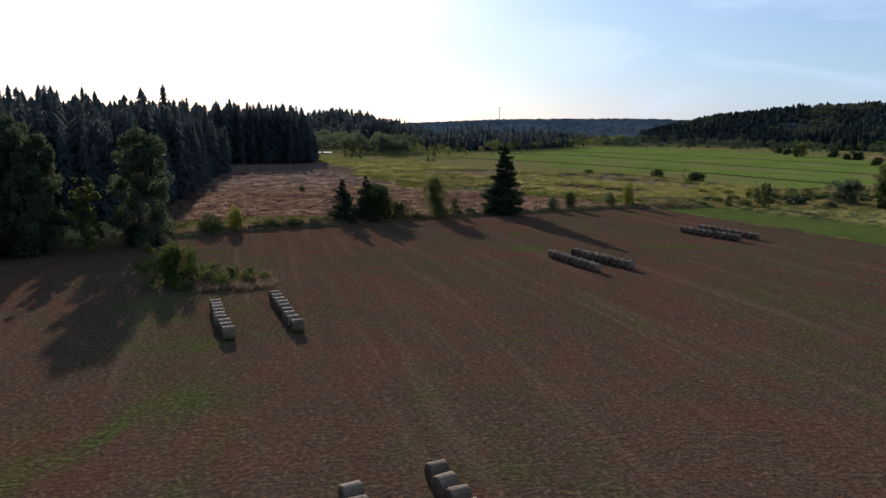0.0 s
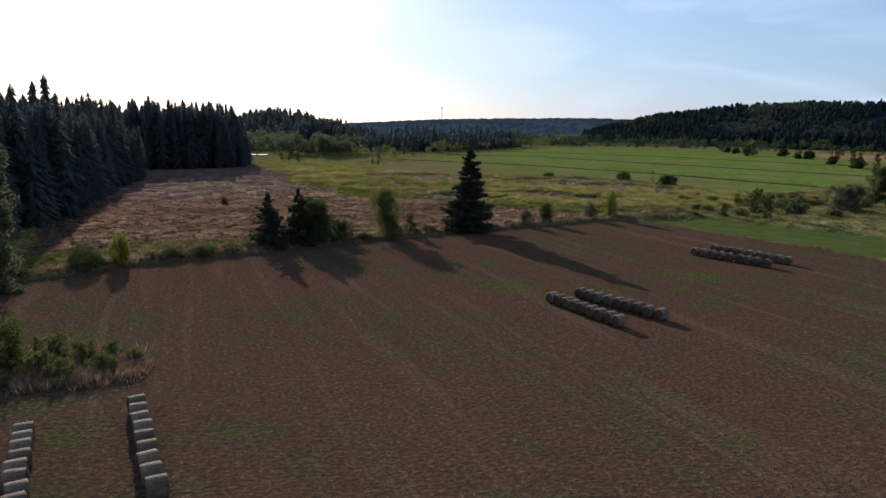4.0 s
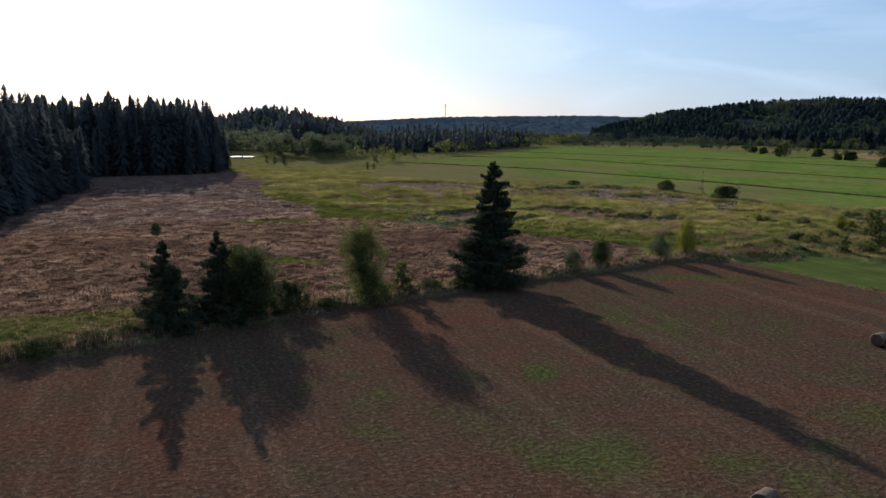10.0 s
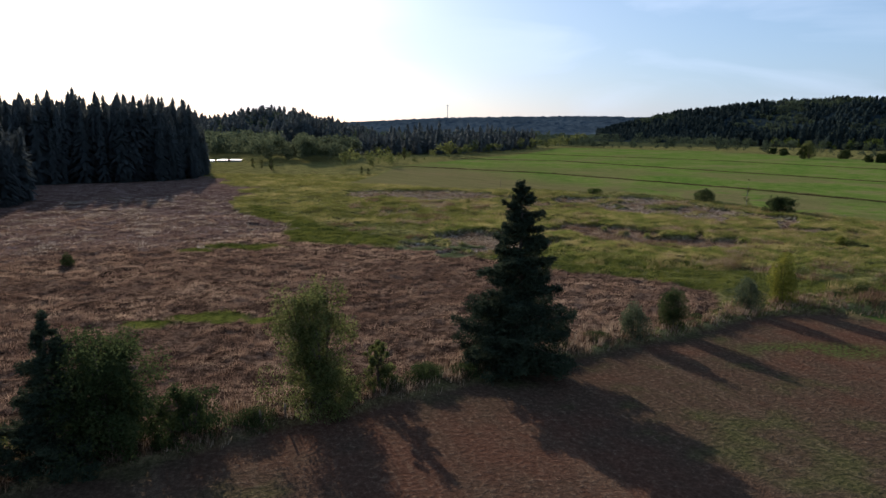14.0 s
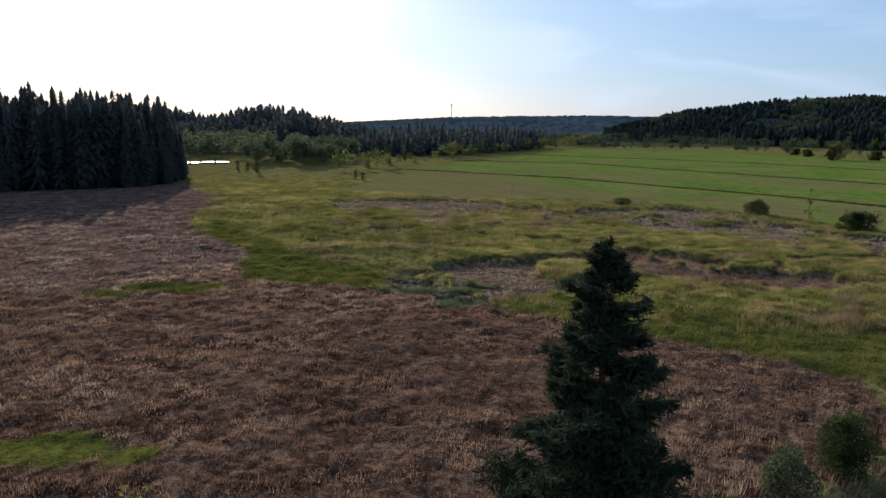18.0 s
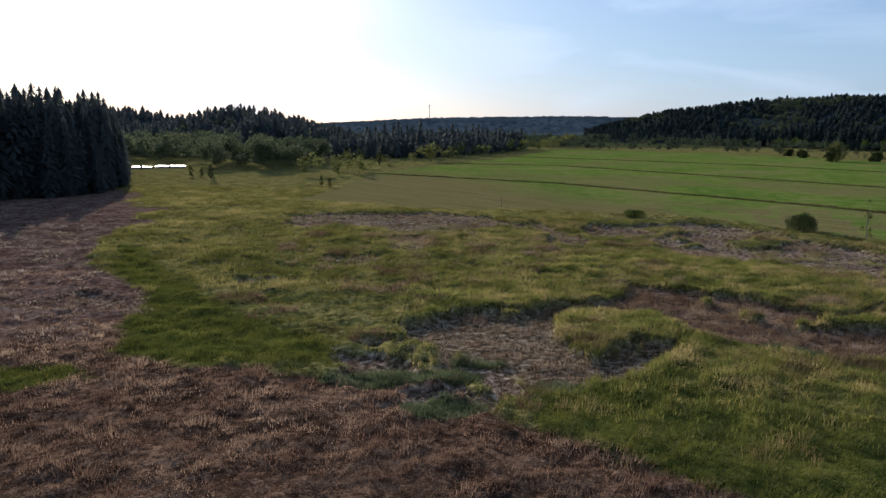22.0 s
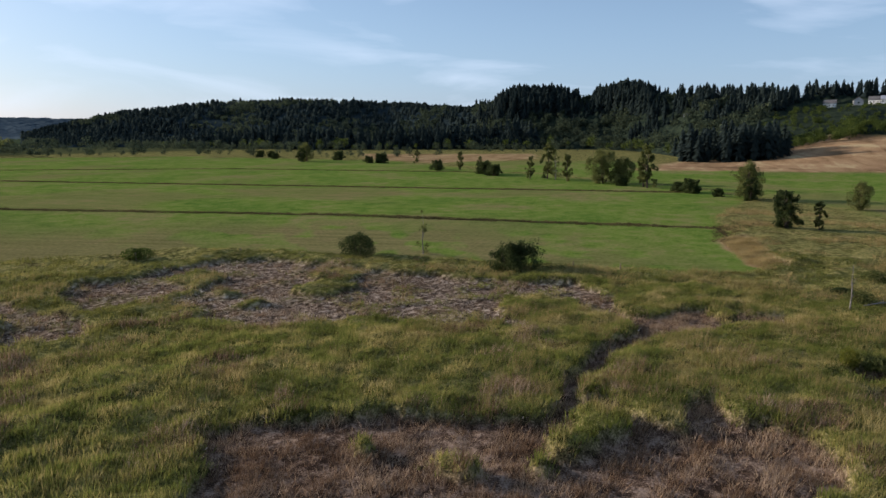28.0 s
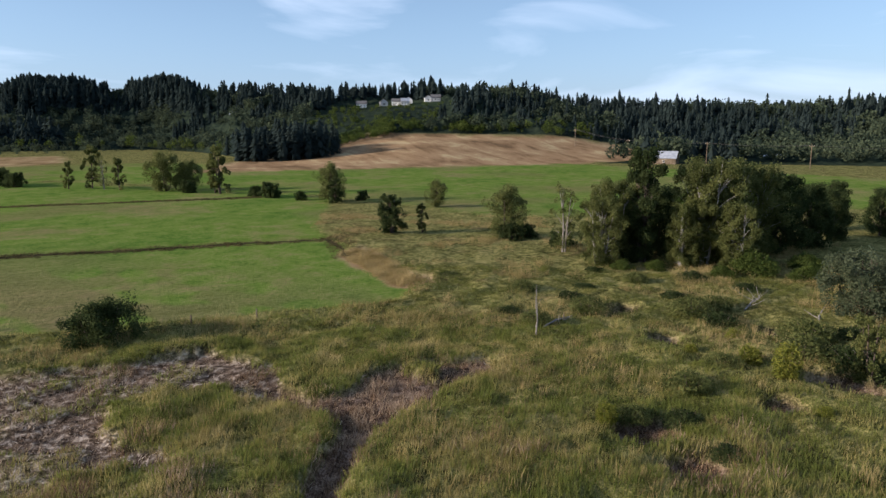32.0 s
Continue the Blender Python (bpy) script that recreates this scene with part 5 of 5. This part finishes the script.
p, q = hill_places(-60, 240, 470, 1300, 950, lambda X, Y: (np.abs(X - np.interp(Y, [470, 574, 802, 900, 1300], [-52, -24, 82, 125, 235])) < 13), 57)
simple_broadleaves(p, q.normal(9, 3.5, len(p)).clip(3, 19), "hedgerow", OLIVE_LEAVES, "hedgerow of small trees beside the pasture", 180, 0.07, 58, 0.75)
p, q = hill_places(120, 420, 600, 1000, 800, lambda X, Y: np.abs(X - np.interp(Y, [600, 740, 890, 1000], [350, 298, 170, 160])) < 14, 59)
simple_broadleaves(p, q.normal(7, 3, len(p)).clip(2, 14), "hedgerow", FAR_LEAVES, "dark hedgerow at the end of the pasture", 180, 0.075, 60, 0.8)
p, q = hill_places(120, 700, 950, 1900, 900, lambda X, Y: (climb(X, Y) < 40) & (bearing(X, Y) < 30), 61)
simple_broadleaves(p, q.normal(10, 3, len(p)).clip(4, 17), "valley_trees", FAR_LEAVES, "scattered trees on the far valley floor", 110, 0.1, 62, 0.9)
p, q = hill_places(-320, 160, 680, 1500, 1300, lambda X, Y: (X < np.interp(Y, [620, 802, 1300], [-60, 60, 200])), 63)
simple_broadleaves(p, q.normal(11, 4, len(p)).clip(4, 20), "valley_trees", FAR_LEAVES, "mixed trees behind the marsh", 60, 0.12, 64, 0.85)
for px, py, s, a in ((-90.4, 468, 0.75, 0), (-105, 488, 0.6, 70), (-42, 440, 0.45, 140), (-38, 434, 0.4, 10), (-100, 485, 0.5, 200), (-38, 560, 1.1, 40), (-30, 590, 0.9, 300)):
    copy_plant(lean_tree, (px, py), a, s)

# ---- radio mast ----
mast = root("radio_mast", (22.6, 3000, land_z(22.6, 3000)), 0, "thin steel radio mast on a far hill", "mast")
top_z = 112 - land_z(22.6, 3000)
child("column", mesh_np("column", *tube([(0, 0, -2), (0, 0, top_z / 2), (0, 0, top_z)], [1.6, 1.3, 1.2], 6), STEEL), mast)
child("antenna_ring", mesh_np("antenna_ring", *tube([(0, 0, top_z - 5), (0, 0, top_z - 2.5), (0, 0, top_z)], [2.8, 3.2, 2.8], 8), STEEL), mast)


# ---- hay bales ----
def bale_mesh():
    bm = bmesh.new()
    R, W, n = 0.68, 1.22, 28
    rings = [(0.0, -W / 2 + 0.05), (R * 0.55, -W / 2 + 0.01), (R * 0.93, -W / 2), (R, -W / 2 + 0.07), (R * 1.012, -W / 6), (R * 1.012, W / 6), (R, W / 2 - 0.07), (R * 0.93, W / 2), (R * 0.55, W / 2 - 0.01), (0.0, W / 2 - 0.05)]
    q = np.random.default_rng(3)
    loops = []
    for rad, x in rings:
        if rad == 0:
            loops.append([bm.verts.new((x, 0, R))])
            continue
        ring = []
        for k in range(n):
            a = 2 * math.pi * k / n
            rr = rad * (1 + q.normal() * 0.008)
            z = R + rr * math.sin(a)
            ring.append(bm.verts.new((x + q.normal() * 0.008, rr * math.cos(a), max(z, 0.035 + 0.02 * q.random()) if rad > 0.6 * R else z)))
        loops.append(ring)
    ends, side = [], []
    for a, b in zip(loops, loops[1:]):
        for k in range(n):
            if len(a) == 1:
                ends.append(bm.faces.new((a[0], b[(k + 1) % n], b[k])))
            elif len(b) == 1:
                ends.append(bm.faces.new((a[k], a[(k + 1) % n], b[0])))
            else:
                f = bm.faces.new((a[k], a[(k + 1) % n], b[(k + 1) % n], b[k]))
                (side if max(abs(v.co.x) for v in f.verts) < W / 2 - 0.03 or len({round(v.co.x, 1) for v in f.verts}) > 1 else ends).append(f)
    for f in bm.faces:
        f.smooth = True
    for f in ends:
        f.material_index = 1
    bmesh.ops.recalc_face_normals(bm, faces=bm.faces)
    me = bpy.data.meshes.new("hay_bale")
    bm.to_mesh(me)
    bm.free()
    me.materials.append(HAY)
    me.materials.append(HAY_END)
    return me


bale = tagged(new("hay_bale", bale_mesh()), "round hay bale lying in a row on the stubble", "hay bale", "round hay bales")
ROWS_OF_BALES = [((-33.4, 78.6), (-27.8, 68.0), 9), ((-27.8, 83.6), (-21.6, 71.4), 9), ((9.4, 118.0), (15.0, 107.4), 9), ((13.4, 120.4), (20.6, 110.2), 9),
                 ((40.2, 152.0), (47.6, 141.6), 9), ((44.8, 155.4), (52.2, 144.0), 9), ((-9.0, 38.0), (-3.0, 26.8), 9), ((-4.3, 41.0), (1.9, 29.6), 9)]
first = True
for (x0, y0), (x1, y1), n in ROWS_OF_BALES:
    ang = math.degrees(math.atan2(y1 - y0, x1 - x0)) + 90
    for k in range(n):
        f = k / (n - 1)
        m = pose(x0 + (x1 - x0) * f + rng.normal() * 0.08, y0 + (y1 - y0) * f + rng.normal() * 0.05, 0.0, 0, 0, ang + rng.normal() * 5)
        if first:
            bale.matrix_world = m
            first = False
        else:
            copy_thing(bale, m)


# ---- standing grass ----
def tufts(name, x0, x1, y0, y1, count, rule, height, leaf, label, blades=6, spread=0.28, width=0.07, seed=1, lean=0.35, line=None):
    """Tufts of blades thinned by a rule, in a rectangle or along a line of the plan."""
    q = np.random.default_rng(seed)
    X, Y = q.uniform(x0, x1, count), q.uniform(y0, y1, count)
    if line:
        run = np.cumsum([0] + [math.dist(a, b) for a, b in zip(line, line[1:])])
        s = q.uniform(0, run[-1], count)
        X, Y = np.interp(s, run, [p[0] for p in line]) + q.uniform(x0, x1, count), np.interp(s, run, [p[1] for p in line]) + q.uniform(y0, y1, count)
    zn = zones(X, Y)
    keep = q.uniform(0, 1, count) < rule(zn, X, Y)
    X, Y = X[keep], Y[keep]
    zn = {k: v[keep] for k, v in zn.items()}
    base = lie(X, Y) + cover(zn, X, Y) - 0.15
    n = len(X)
    H = height * q.uniform(0.7, 1.2, n) * (0.4 + 1.2 * fractal(X, Y, 2.0, seed, 2))
    a = q.uniform(0, 2 * math.pi, (n, blades))
    off = q.uniform(0.1, 1, (n, blades)) * spread
    bx, by = X[:, None] + off * np.cos(a), Y[:, None] + off * np.sin(a)
    h = H[:, None] * q.uniform(0.6, 1.1, (n, blades))
    wind = lean * h
    tx, ty = bx + wind * np.cos(a) * q.uniform(0.2, 1, (n, blades)) + 0.12 * h, by + wind * np.sin(a) * q.uniform(0.2, 1, (n, blades)) - 0.08 * h
    t = a + math.pi / 2 + q.normal(size=(n, blades)) * 0.6
    wx, wy = width * np.cos(t), width * np.sin(t)
    zb = np.broadcast_to(base[:, None], (n, blades))
    v = np.stack([np.stack([bx - wx, by - wy, zb], -1), np.stack([bx + wx, by + wy, zb], -1), np.stack([tx + wx * 0.25, ty + wy * 0.25, zb + h], -1)], 2).reshape(-1, 3)
    ob = new(name, mesh_np(name, v, np.arange(len(v)).reshape(-1, 3), leaf))
    return tagged(ob, label, "grass", kind="stuff")


def wet_rule(z):
    return (1 - z["hay"]) * (1 - z["meadow"]) * (1 - z["pasture"]) * (1 - z["dry"]) * (1 - z["bare"]) * (1 - z["creek"])


def clumped(X, Y, seed, size=1.4, low=0.4, high=0.58):
    return 0.12 + 0.88 * smooth(low, high, fractal(X, Y, size, seed, 2))


def patch(X, Y, seed, size=6.5):
    return fractal(X, Y, size, seed, 2)


tufts("reed_grass", -95, 40, 140, 285, 190000, lambda z, X, Y: z["reed"] * (1 - z["lush"]) * (1 - 0.7 * z["grey"]) * wet_rule(z) * clumped(X, Y, 101, 1.1), 0.5, REED_BLADES, "dense russet brown reed canary grass", 6, 0.36, 0.03, 3, 0.6)
tufts("marsh_grass", -60, 125, 195, 345, 150000, lambda z, X, Y: (1 - z["reed"]) * (1 - z["lush"]) * (1 - z["tan"]) * wet_rule(z) * clumped(X, Y, 102) * smooth(0.62, 0.5, patch(X, Y, 105)), 0.5, MARSH_BLADES, "tall olive green marsh grass", 9, 0.5, 0.025, 4, 0.55)
tufts("meadow_grass", -8, 100, 222, 302, 125000, lambda z, X, Y: (1 - z["reed"]) * (1 - 0.6 * z["lush"]) * wet_rule(z) * smooth(1.0, 0.7, np.hypot((X - 46) / 60, (Y - 262) / 46)), 0.62, MEADOW_BLADES, "feathery olive green marsh grass in dense tussocks", 5, 0.42, 0.032, 33, 0.5)
tufts("lush_grass", -70, 75, 195, 300, 90000, lambda z, X, Y: z["lush"] * wet_rule(z), 0.55, LUSH_BLADES, "bright green lush marsh grass", 8, 0.4, 0.03, 5, 0.8)
tufts("green_forbs", -40, 125, 200, 340, 90000, lambda z, X, Y: (1 - z["reed"]) * (1 - z["lush"]) * wet_rule(z) * smooth(0.46, 0.56, patch(X, Y, 105)), 0.5, LUSH_BLADES, "low green marsh herbs in patches", 8, 0.4, 0.04, 25, 1.2)
tufts("tan_grass", 0, 190, 200, 340, 130000, lambda z, X, Y: (0.4 + 0.6 * z["tan"]) * (1 - z["reed"]) * wet_rule(z) * smooth(0.53, 0.64, patch(X, Y, 91, 8)), 1.0, TAN_BLADES, "tall straw coloured grass gone to seed", 9, 0.45, 0.02, 6, 0.5)
tufts("brown_weeds", -30, 150, 200, 320, 110000, lambda z, X, Y: (1 - z["reed"]) * (1 - z["lush"]) * wet_rule(z) * smooth(0.64, 0.72, patch(X, Y, 111, 5)) * smooth(80, 50, X), 0.85, BROWN_BLADES, "brown seeding weeds in patches of the marsh", 8, 0.45, 0.03, 27, 0.7)
tufts("sage_herbs", -14, 36, 229, 252, 26000, lambda z, X, Y: z["herb"], 0.65, SAGE_BLADES, "grey green herbs round the bare hollow", 9, 0.4, 0.045, 26, 1.0)
tufts("far_marsh_grass", -110, 45, 270, 440, 75000, lambda z, X, Y: (1 - z["reed"]) * wet_rule(z) * (1 - z["lush"]) * (0.35 + 0.65 * smooth(0.4, 0.55, patch(X, Y, 115, 9))) * smooth(50, 25, X), 0.8, MARSH_BLADES, "olive green marsh grass towards the woods", 5, 0.7, 0.05, 31, 0.6)
tufts("mound_weeds", -48, -30, 85, 101, 5000, lambda z, X, Y: smooth(1.0, 0.6, np.hypot((X + 38.5) / 8.0, (Y - 93) / 6.0) + 0.6 * (fractal(X, Y, 3, 117) - 0.5)), 0.85, BROWN_BLADES, "tall brown weeds round a bramble mound", 8, 0.5, 0.05, 32, 0.9)
tufts("dead_litter", -45, 90, 228, 360, 110000, lambda z, X, Y: np.maximum(z["dry"], z["bare"] * (1 - z["sunken"])), 0.3, LITTER, "flattened pale dead reed litter", 5, 0.5, 0.07, 7, 2.2)
tufts("hedge_grass", -95, 60, 100, 215, 80000, lambda z, X, Y: smooth(6, 1, away(HEDGE, X, Y)) * (1 - z["hay"]), 0.9, BROWN_BLADES, "rough brown grass and weeds along the hedge", 7, 0.35, 0.04, 8)


def blades_on(name, poly, count, height, leaf, label, width, seed, rule=None, blades=3, spread=0.12, lean=0.6):
    """Short scattered blades lying in a field."""
    px, py = [p[0] for p in poly], [p[1] for p in poly]
    return tufts(name, max(min(px), -92), min(max(px), 95), max(min(py), 28), max(py), count, rule or (lambda z, X, Y: z["hay"]), height, leaf, label, blades, spread, width, seed, lean)


blades_on("stubble", HAYFIELD, 110000, 0.16, STUBBLE, "short reddish brown hay stubble", 0.03, 12, lambda z, X, Y: z["hay"] * smooth(0.42, 0.56, fractal(X, Y, 1.1, 95)), 5, 0.22, 0.35)
blades_on("loose_straw", HAYFIELD, 12000, 0.10, STRAW, "loose pale straw left on the stubble", 0.03, 13, lambda z, X, Y: z["hay"] * smooth(0.58, 0.72, fractal(X * 0.92 + Y * 0.39, (Y * 0.92 - X * 0.39) * 0.15, 3, 96)), 4, 0.3, 3.0)
tufts("dead_reed", -42, 92, 225, 355, 130000, lambda z, X, Y: np.maximum(np.maximum(z["bare"] * (0.25 + 0.75 * z["sunken"]), z["creek"] * 0.5), z["dry"] * 0.35 * smooth(0.5, 0.6, patch(X, Y, 109, 4))) * clumped(X, Y, 103), 0.75, BROWN_BLADES, "standing dead brown reed grass in a hollow", 9, 0.45, 0.028, 14, 0.9)

for k, ditch in enumerate(DITCHES):
    run = np.cumsum([0] + [math.dist(a, b) for a, b in zip(ditch, ditch[1:])])
    t = np.arange(0, run[-1], 1.5)
    cx, cy = np.interp(t, run, [q[0] for q in ditch]), np.interp(t, run, [q[1] for q in ditch])
    dx, dy = np.gradient(cx), np.gradient(cy)
    ln = np.hypot(dx, dy)
    sway = (vnoise(t, t * 0, 11, 300 + k) - 0.5) * 2.0
    half = (1.6 if k == 3 else 0.75) * (0.55 + 0.9 * vnoise(t, t * 0, 7, 310 + k))
    rows = []
    for off, dz in ((-1.0, 0.06), (-0.5, 0.09), (0.5, 0.09), (1.0, 0.06)):
        ox, oy = cx - dy / ln * (sway + off * half), cy + dx / ln * (sway + off * half)
        rows.append(np.stack([ox, oy, lie(ox, oy) + dz], -1))
    v = np.stack(rows, 1).reshape(-1, 3)
    o = (np.arange(len(t) - 1) * 4)[:, None]
    f = np.concatenate([o + np.array([[c, c + 1, c + 5, c + 4]]) for c in range(3)])
    tagged(new("ditch", mesh_np("ditch", v, f, DITCH_EARTH, True)), "dark damp field ditch between strips of pasture", "ditch", kind="structure")
    tufts("ditch_grass", -3, 3, -3, 3, int(26 * run[-1]), lambda z, X, Y: smooth(2.4, 0.8, np.abs(away(ditch, X, Y) - 1.0) + (vnoise(X, Y, 9, 7) - 0.5) * 1.6), 0.45, DITCH_BLADES, "strip of dark rank grass along a pasture ditch", 7, 0.5, 0.06, 20 + k, 0.5, ditch)
tufts("bank_grass", -5, 5, -5, 5, 7000, lambda z, X, Y: smooth(3.5, 1.0, away(BANK, X, Y)), 0.5, TAN_BLADES, "tan grass on the ditch bank", 8, 0.5, 0.045, 29, 0.6, BANK)
tufts("pale_reed", -110, -30, 215, 330, 40000, lambda z, X, Y: z["grey"] * smooth(0.5, 0.62, fractal(X, Y, 4, 97)), 0.45, LITTER, "pale lodged reed stems among darker reeds", 6, 0.5, 0.06, 24, 1.5)


# ---- buildings ----
def slab(corners, thick):
    """A flat plate through four corners with a thickness."""
    bm = bmesh.new()
    top = [bm.verts.new(c) for c in corners]
    n = (Vector(corners[1]) - Vector(corners[0])).cross(Vector(corners[2]) - Vector(corners[1])).normalized() * thick
    low = [bm.verts.new(Vector(c) - n) for c in corners]
    bm.faces.new(top)
    bm.faces.new(low[::-1])
    for k in range(4):
        bm.faces.new((top[k], low[k], low[(k + 1) % 4], top[(k + 1) % 4]))
    bmesh.ops.recalc_face_normals(bm, faces=bm.faces)
    return bm


def block(x0, x1, y0, y1, z0, z1):
    return slab([(x0, y0, z1), (x1, y0, z1), (x1, y1, z1), (x0, y1, z1)], z1 - z0)


def house(name, place, turn, wide, deep, eaves, ridge, wall, roof, label, category="house", windows=3):
    ob = root(name, (*place, land_z(*place) - 0.3), turn, label, category)
    bm = bmesh.new()
    w, d = wide / 2, deep / 2
    a = [bm.verts.new(c) for c in ((-w, -d, 0), (-w, d, 0), (-w, d, eaves), (-w, 0, ridge), (-w, -d, eaves))]
    b = [bm.verts.new((w, v.co.y, v.co.z)) for v in a]
    bm.faces.new(a)
    bm.faces.new(b[::-1])
    for k in range(5):
        bm.faces.new((a[k], b[k], b[(k + 1) % 5], a[(k + 1) % 5]))
    bmesh.ops.recalc_face_normals(bm, faces=bm.faces)
    part("wall", bm, wall, ob)
    o, s = 0.5, (ridge - eaves) / d
    for side in (-1, 1):
        cs = [(-w - o, 0, ridge + 0.25), (w + o, 0, ridge + 0.25), (w + o, side * (d + o), eaves - s * o + 0.25), (-w - o, side * (d + o), eaves - s * o + 0.25)]
        part("roof", slab(cs if side < 0 else cs[::-1], 0.2), roof, ob)
    for side in (-1, 1):
        for k in range(windows):
            cx = -w + wide * (k + 0.5) / windows
            y0 = side * d
            if side < 0 and k == windows - 1:
                part("door", block(cx - 0.5, cx + 0.5, min(y0, y0 + side * 0.06), max(y0, y0 + side * 0.06), 0.3, 2.4), PLANK, ob)
                continue
            pane = part("window", block(cx - 0.6, cx + 0.6, min(y0, y0 + side * 0.05), max(y0, y0 + side * 0.05), 1.3, min(2.5, eaves - 0.2)), WHITE_PAINT, ob)
            part("pane", block(cx - 0.5, cx + 0.5, min(y0 + side * 0.05, y0 + side * 0.08), max(y0 + side * 0.05, y0 + side * 0.08), 1.4, min(2.4, eaves - 0.3)), GLASS, pane)
    if windows > 1:
        for side in (-1, 1):
            x0 = side * w
            part("window", block(min(x0, x0 + side * 0.05), max(x0, x0 + side * 0.05), -0.7, 0.7, 1.3, 2.5), GLASS, ob)
    return ob


for px, py, a, sx, w, rf in ((652, 429, 100, 11, WHITE_PAINT, SHINGLE), (659, 410, 20, 12, GREY_PAINT, SHINGLE), (656, 397, 95, 10, WHITE_PAINT, SHINGLE), (668, 388, 10, 13, WHITE_PAINT, SHINGLE), (656, 389, 105, 9, WHITE_PAINT, TIN), (680, 372, 15, 12, WHITE_PAINT, SHINGLE), (676, 364, 100, 11, GREY_PAINT, SHINGLE), (650, 553, 10, 14, GREY_PAINT, SHINGLE), (668, 519, 100, 13, GREY_PAINT, SHINGLE)):
    house("house", (px, py), a, sx * 0.8, 7.0, 3.6, 6.2, w, rf, ("white" if w == WHITE_PAINT else "grey") + " gabled house among trees on the hill")
house("barn", (437, 189), 70, 13, 9, 3.6, 7.2, PLANK, TIN, "wooden barn with a pale tin roof beyond the grove", "barn", 1)
house("farm_shed", (470, 122), 80, 9, 6, 3.0, 4.6, WHITE_PAINT, TIN, "small white shed beside the far road", "shed", 1)
house("field_shed", (-150, 549), 5, 9, 5, 0.8, 1.2, GREY_PAINT, PALE_SHEET, "low shed with a pale roof beyond the marsh", "shed", 1)
house("long_shed", (-138, 556), 8, 14, 5, 0.9, 1.3, GREY_PAINT, PALE_SHEET, "low long shed with a pale roof beyond the marsh", "shed", 1)

# ---- power line ----
POLES = [(528, 238), (480, 206), (440, 166), (393, 126), (350, 84)]
tops = []
for px, py in POLES:
    g = land_z(px, py)
    ob = root("utility_pole", (px, py, g), 40, "weathered wooden utility pole with a crossarm", "utility pole", "utility poles")
    child("pole", mesh_np("pole", *tube([(0, 0, -0.5), (0, 0, 6), (0, 0, 12.5)], [0.24, 0.21, 0.17], 8), PLANK, True), ob)
    part("crossarm", block(-1.3, 1.3, -0.1, 0.1, 11.3, 11.55), PLANK, ob)
    for ix in (-1.15, 0.0, 1.15):
        child("insulator", mesh_np("insulator", *tube([(ix, 0, 11.55), (ix, 0, 11.7), (ix, 0, 11.85)], [0.07, 0.1, 0.05], 6), WHITE_PAINT), ob)
    c, s = math.cos(radians(40)), math.sin(radians(40))
    tops.append([(px + ix * c, py + ix * s, g + 11.85) for ix in (-1.15, 0.0, 1.15)])
for a, b in zip(tops, tops[1:]):
    for p0, p1 in zip(a, b):
        pts = [np.array(p0) * (1 - f) + np.array(p1) * f - np.array([0, 0, 4 * 0.9 * f * (1 - f)]) for f in np.linspace(0, 1, 9)]
        tagged(new("power_cable", mesh_np("power_cable", *tube(pts, [0.035] * 9, 4), CABLE)), "thin dark power cable hung between poles", "cable", "power cables")

# ---- dead wood, stakes and posts ----
def fallen(name, place, turn, long, seed, label, thick=0.14, limbs=5):
    q = np.random.default_rng(seed)
    pieces = [tube([(0, 0, 0.3), (long * 0.5, q.normal() * 0.2, 0.45 + q.random() * 0.3), (long, q.normal() * 0.4, 0.6)], [thick, thick * 0.8, thick * 0.3], 7)]
    ob = root(name, (*place, land_z(*place) + 0.45), turn, label, "dead wood")
    child("log", mesh_np("log", *pieces[0], DEAD_WOOD, True), ob)
    for k in range(limbs):
        f = q.uniform(0.2, 0.95)
        e = np.array([long * f + q.normal() * 0.7, q.normal() * 1.4, 0.7 + q.uniform(0.1, 1.3)])
        b = np.array([long * f, 0, 0.45])
        child("branch", mesh_np("branch", *tube([b, (b + e) / 2 + q.normal(size=3) * 0.15, e], [thick * 0.45, thick * 0.3, 0.02], 5), DEAD_WOOD, True), ob)
    return ob


fallen("fallen_tree", (104.5, 229.0), -30, 6.5, 1, "bleached fallen tree with bare branches in the marsh", 0.1, 8)
fallen("fallen_tree", (100.0, 222.5), -20, 5.0, 2, "grey fallen log in the marsh grass", 0.13, 2)
fallen("fallen_tree", (94.0, 252.0), -40, 5.0, 3, "pale driftwood lying in a bare hollow", 0.1, 3)
fallen("fallen_tree", (85.0, 225.5), -60, 3.5, 4, "bare grey branches beside a dark thicket", 0.06, 6)
for px, py, h in ((16.5, 368.0, 3.2), (-16.8, 166.2, 1.3), (-18.4, 165.2, 1.2), (-15.4, 167.2, 1.3), (45.0, 345.0, 1.5), (60.0, 338.0, 1.4), (93.0, 284.0, 1.4), (89.5, 290.0, 1.4)):
    ob = tagged(new("fence_post", mesh_np("fence_post", *tube([(0, 0, -0.3), (0.02, 0, h * 0.6), (0.03, 0.02, h), (0.03, 0.02, h + 0.02)], [0.09, 0.085, 0.08, 0.01], 7), PLANK)), "weathered wooden post standing in the grass", "post", "field posts")
    ob.matrix_world = pose(px, py, land_z(px, py) + 0.3, 0, 0, px * 10)
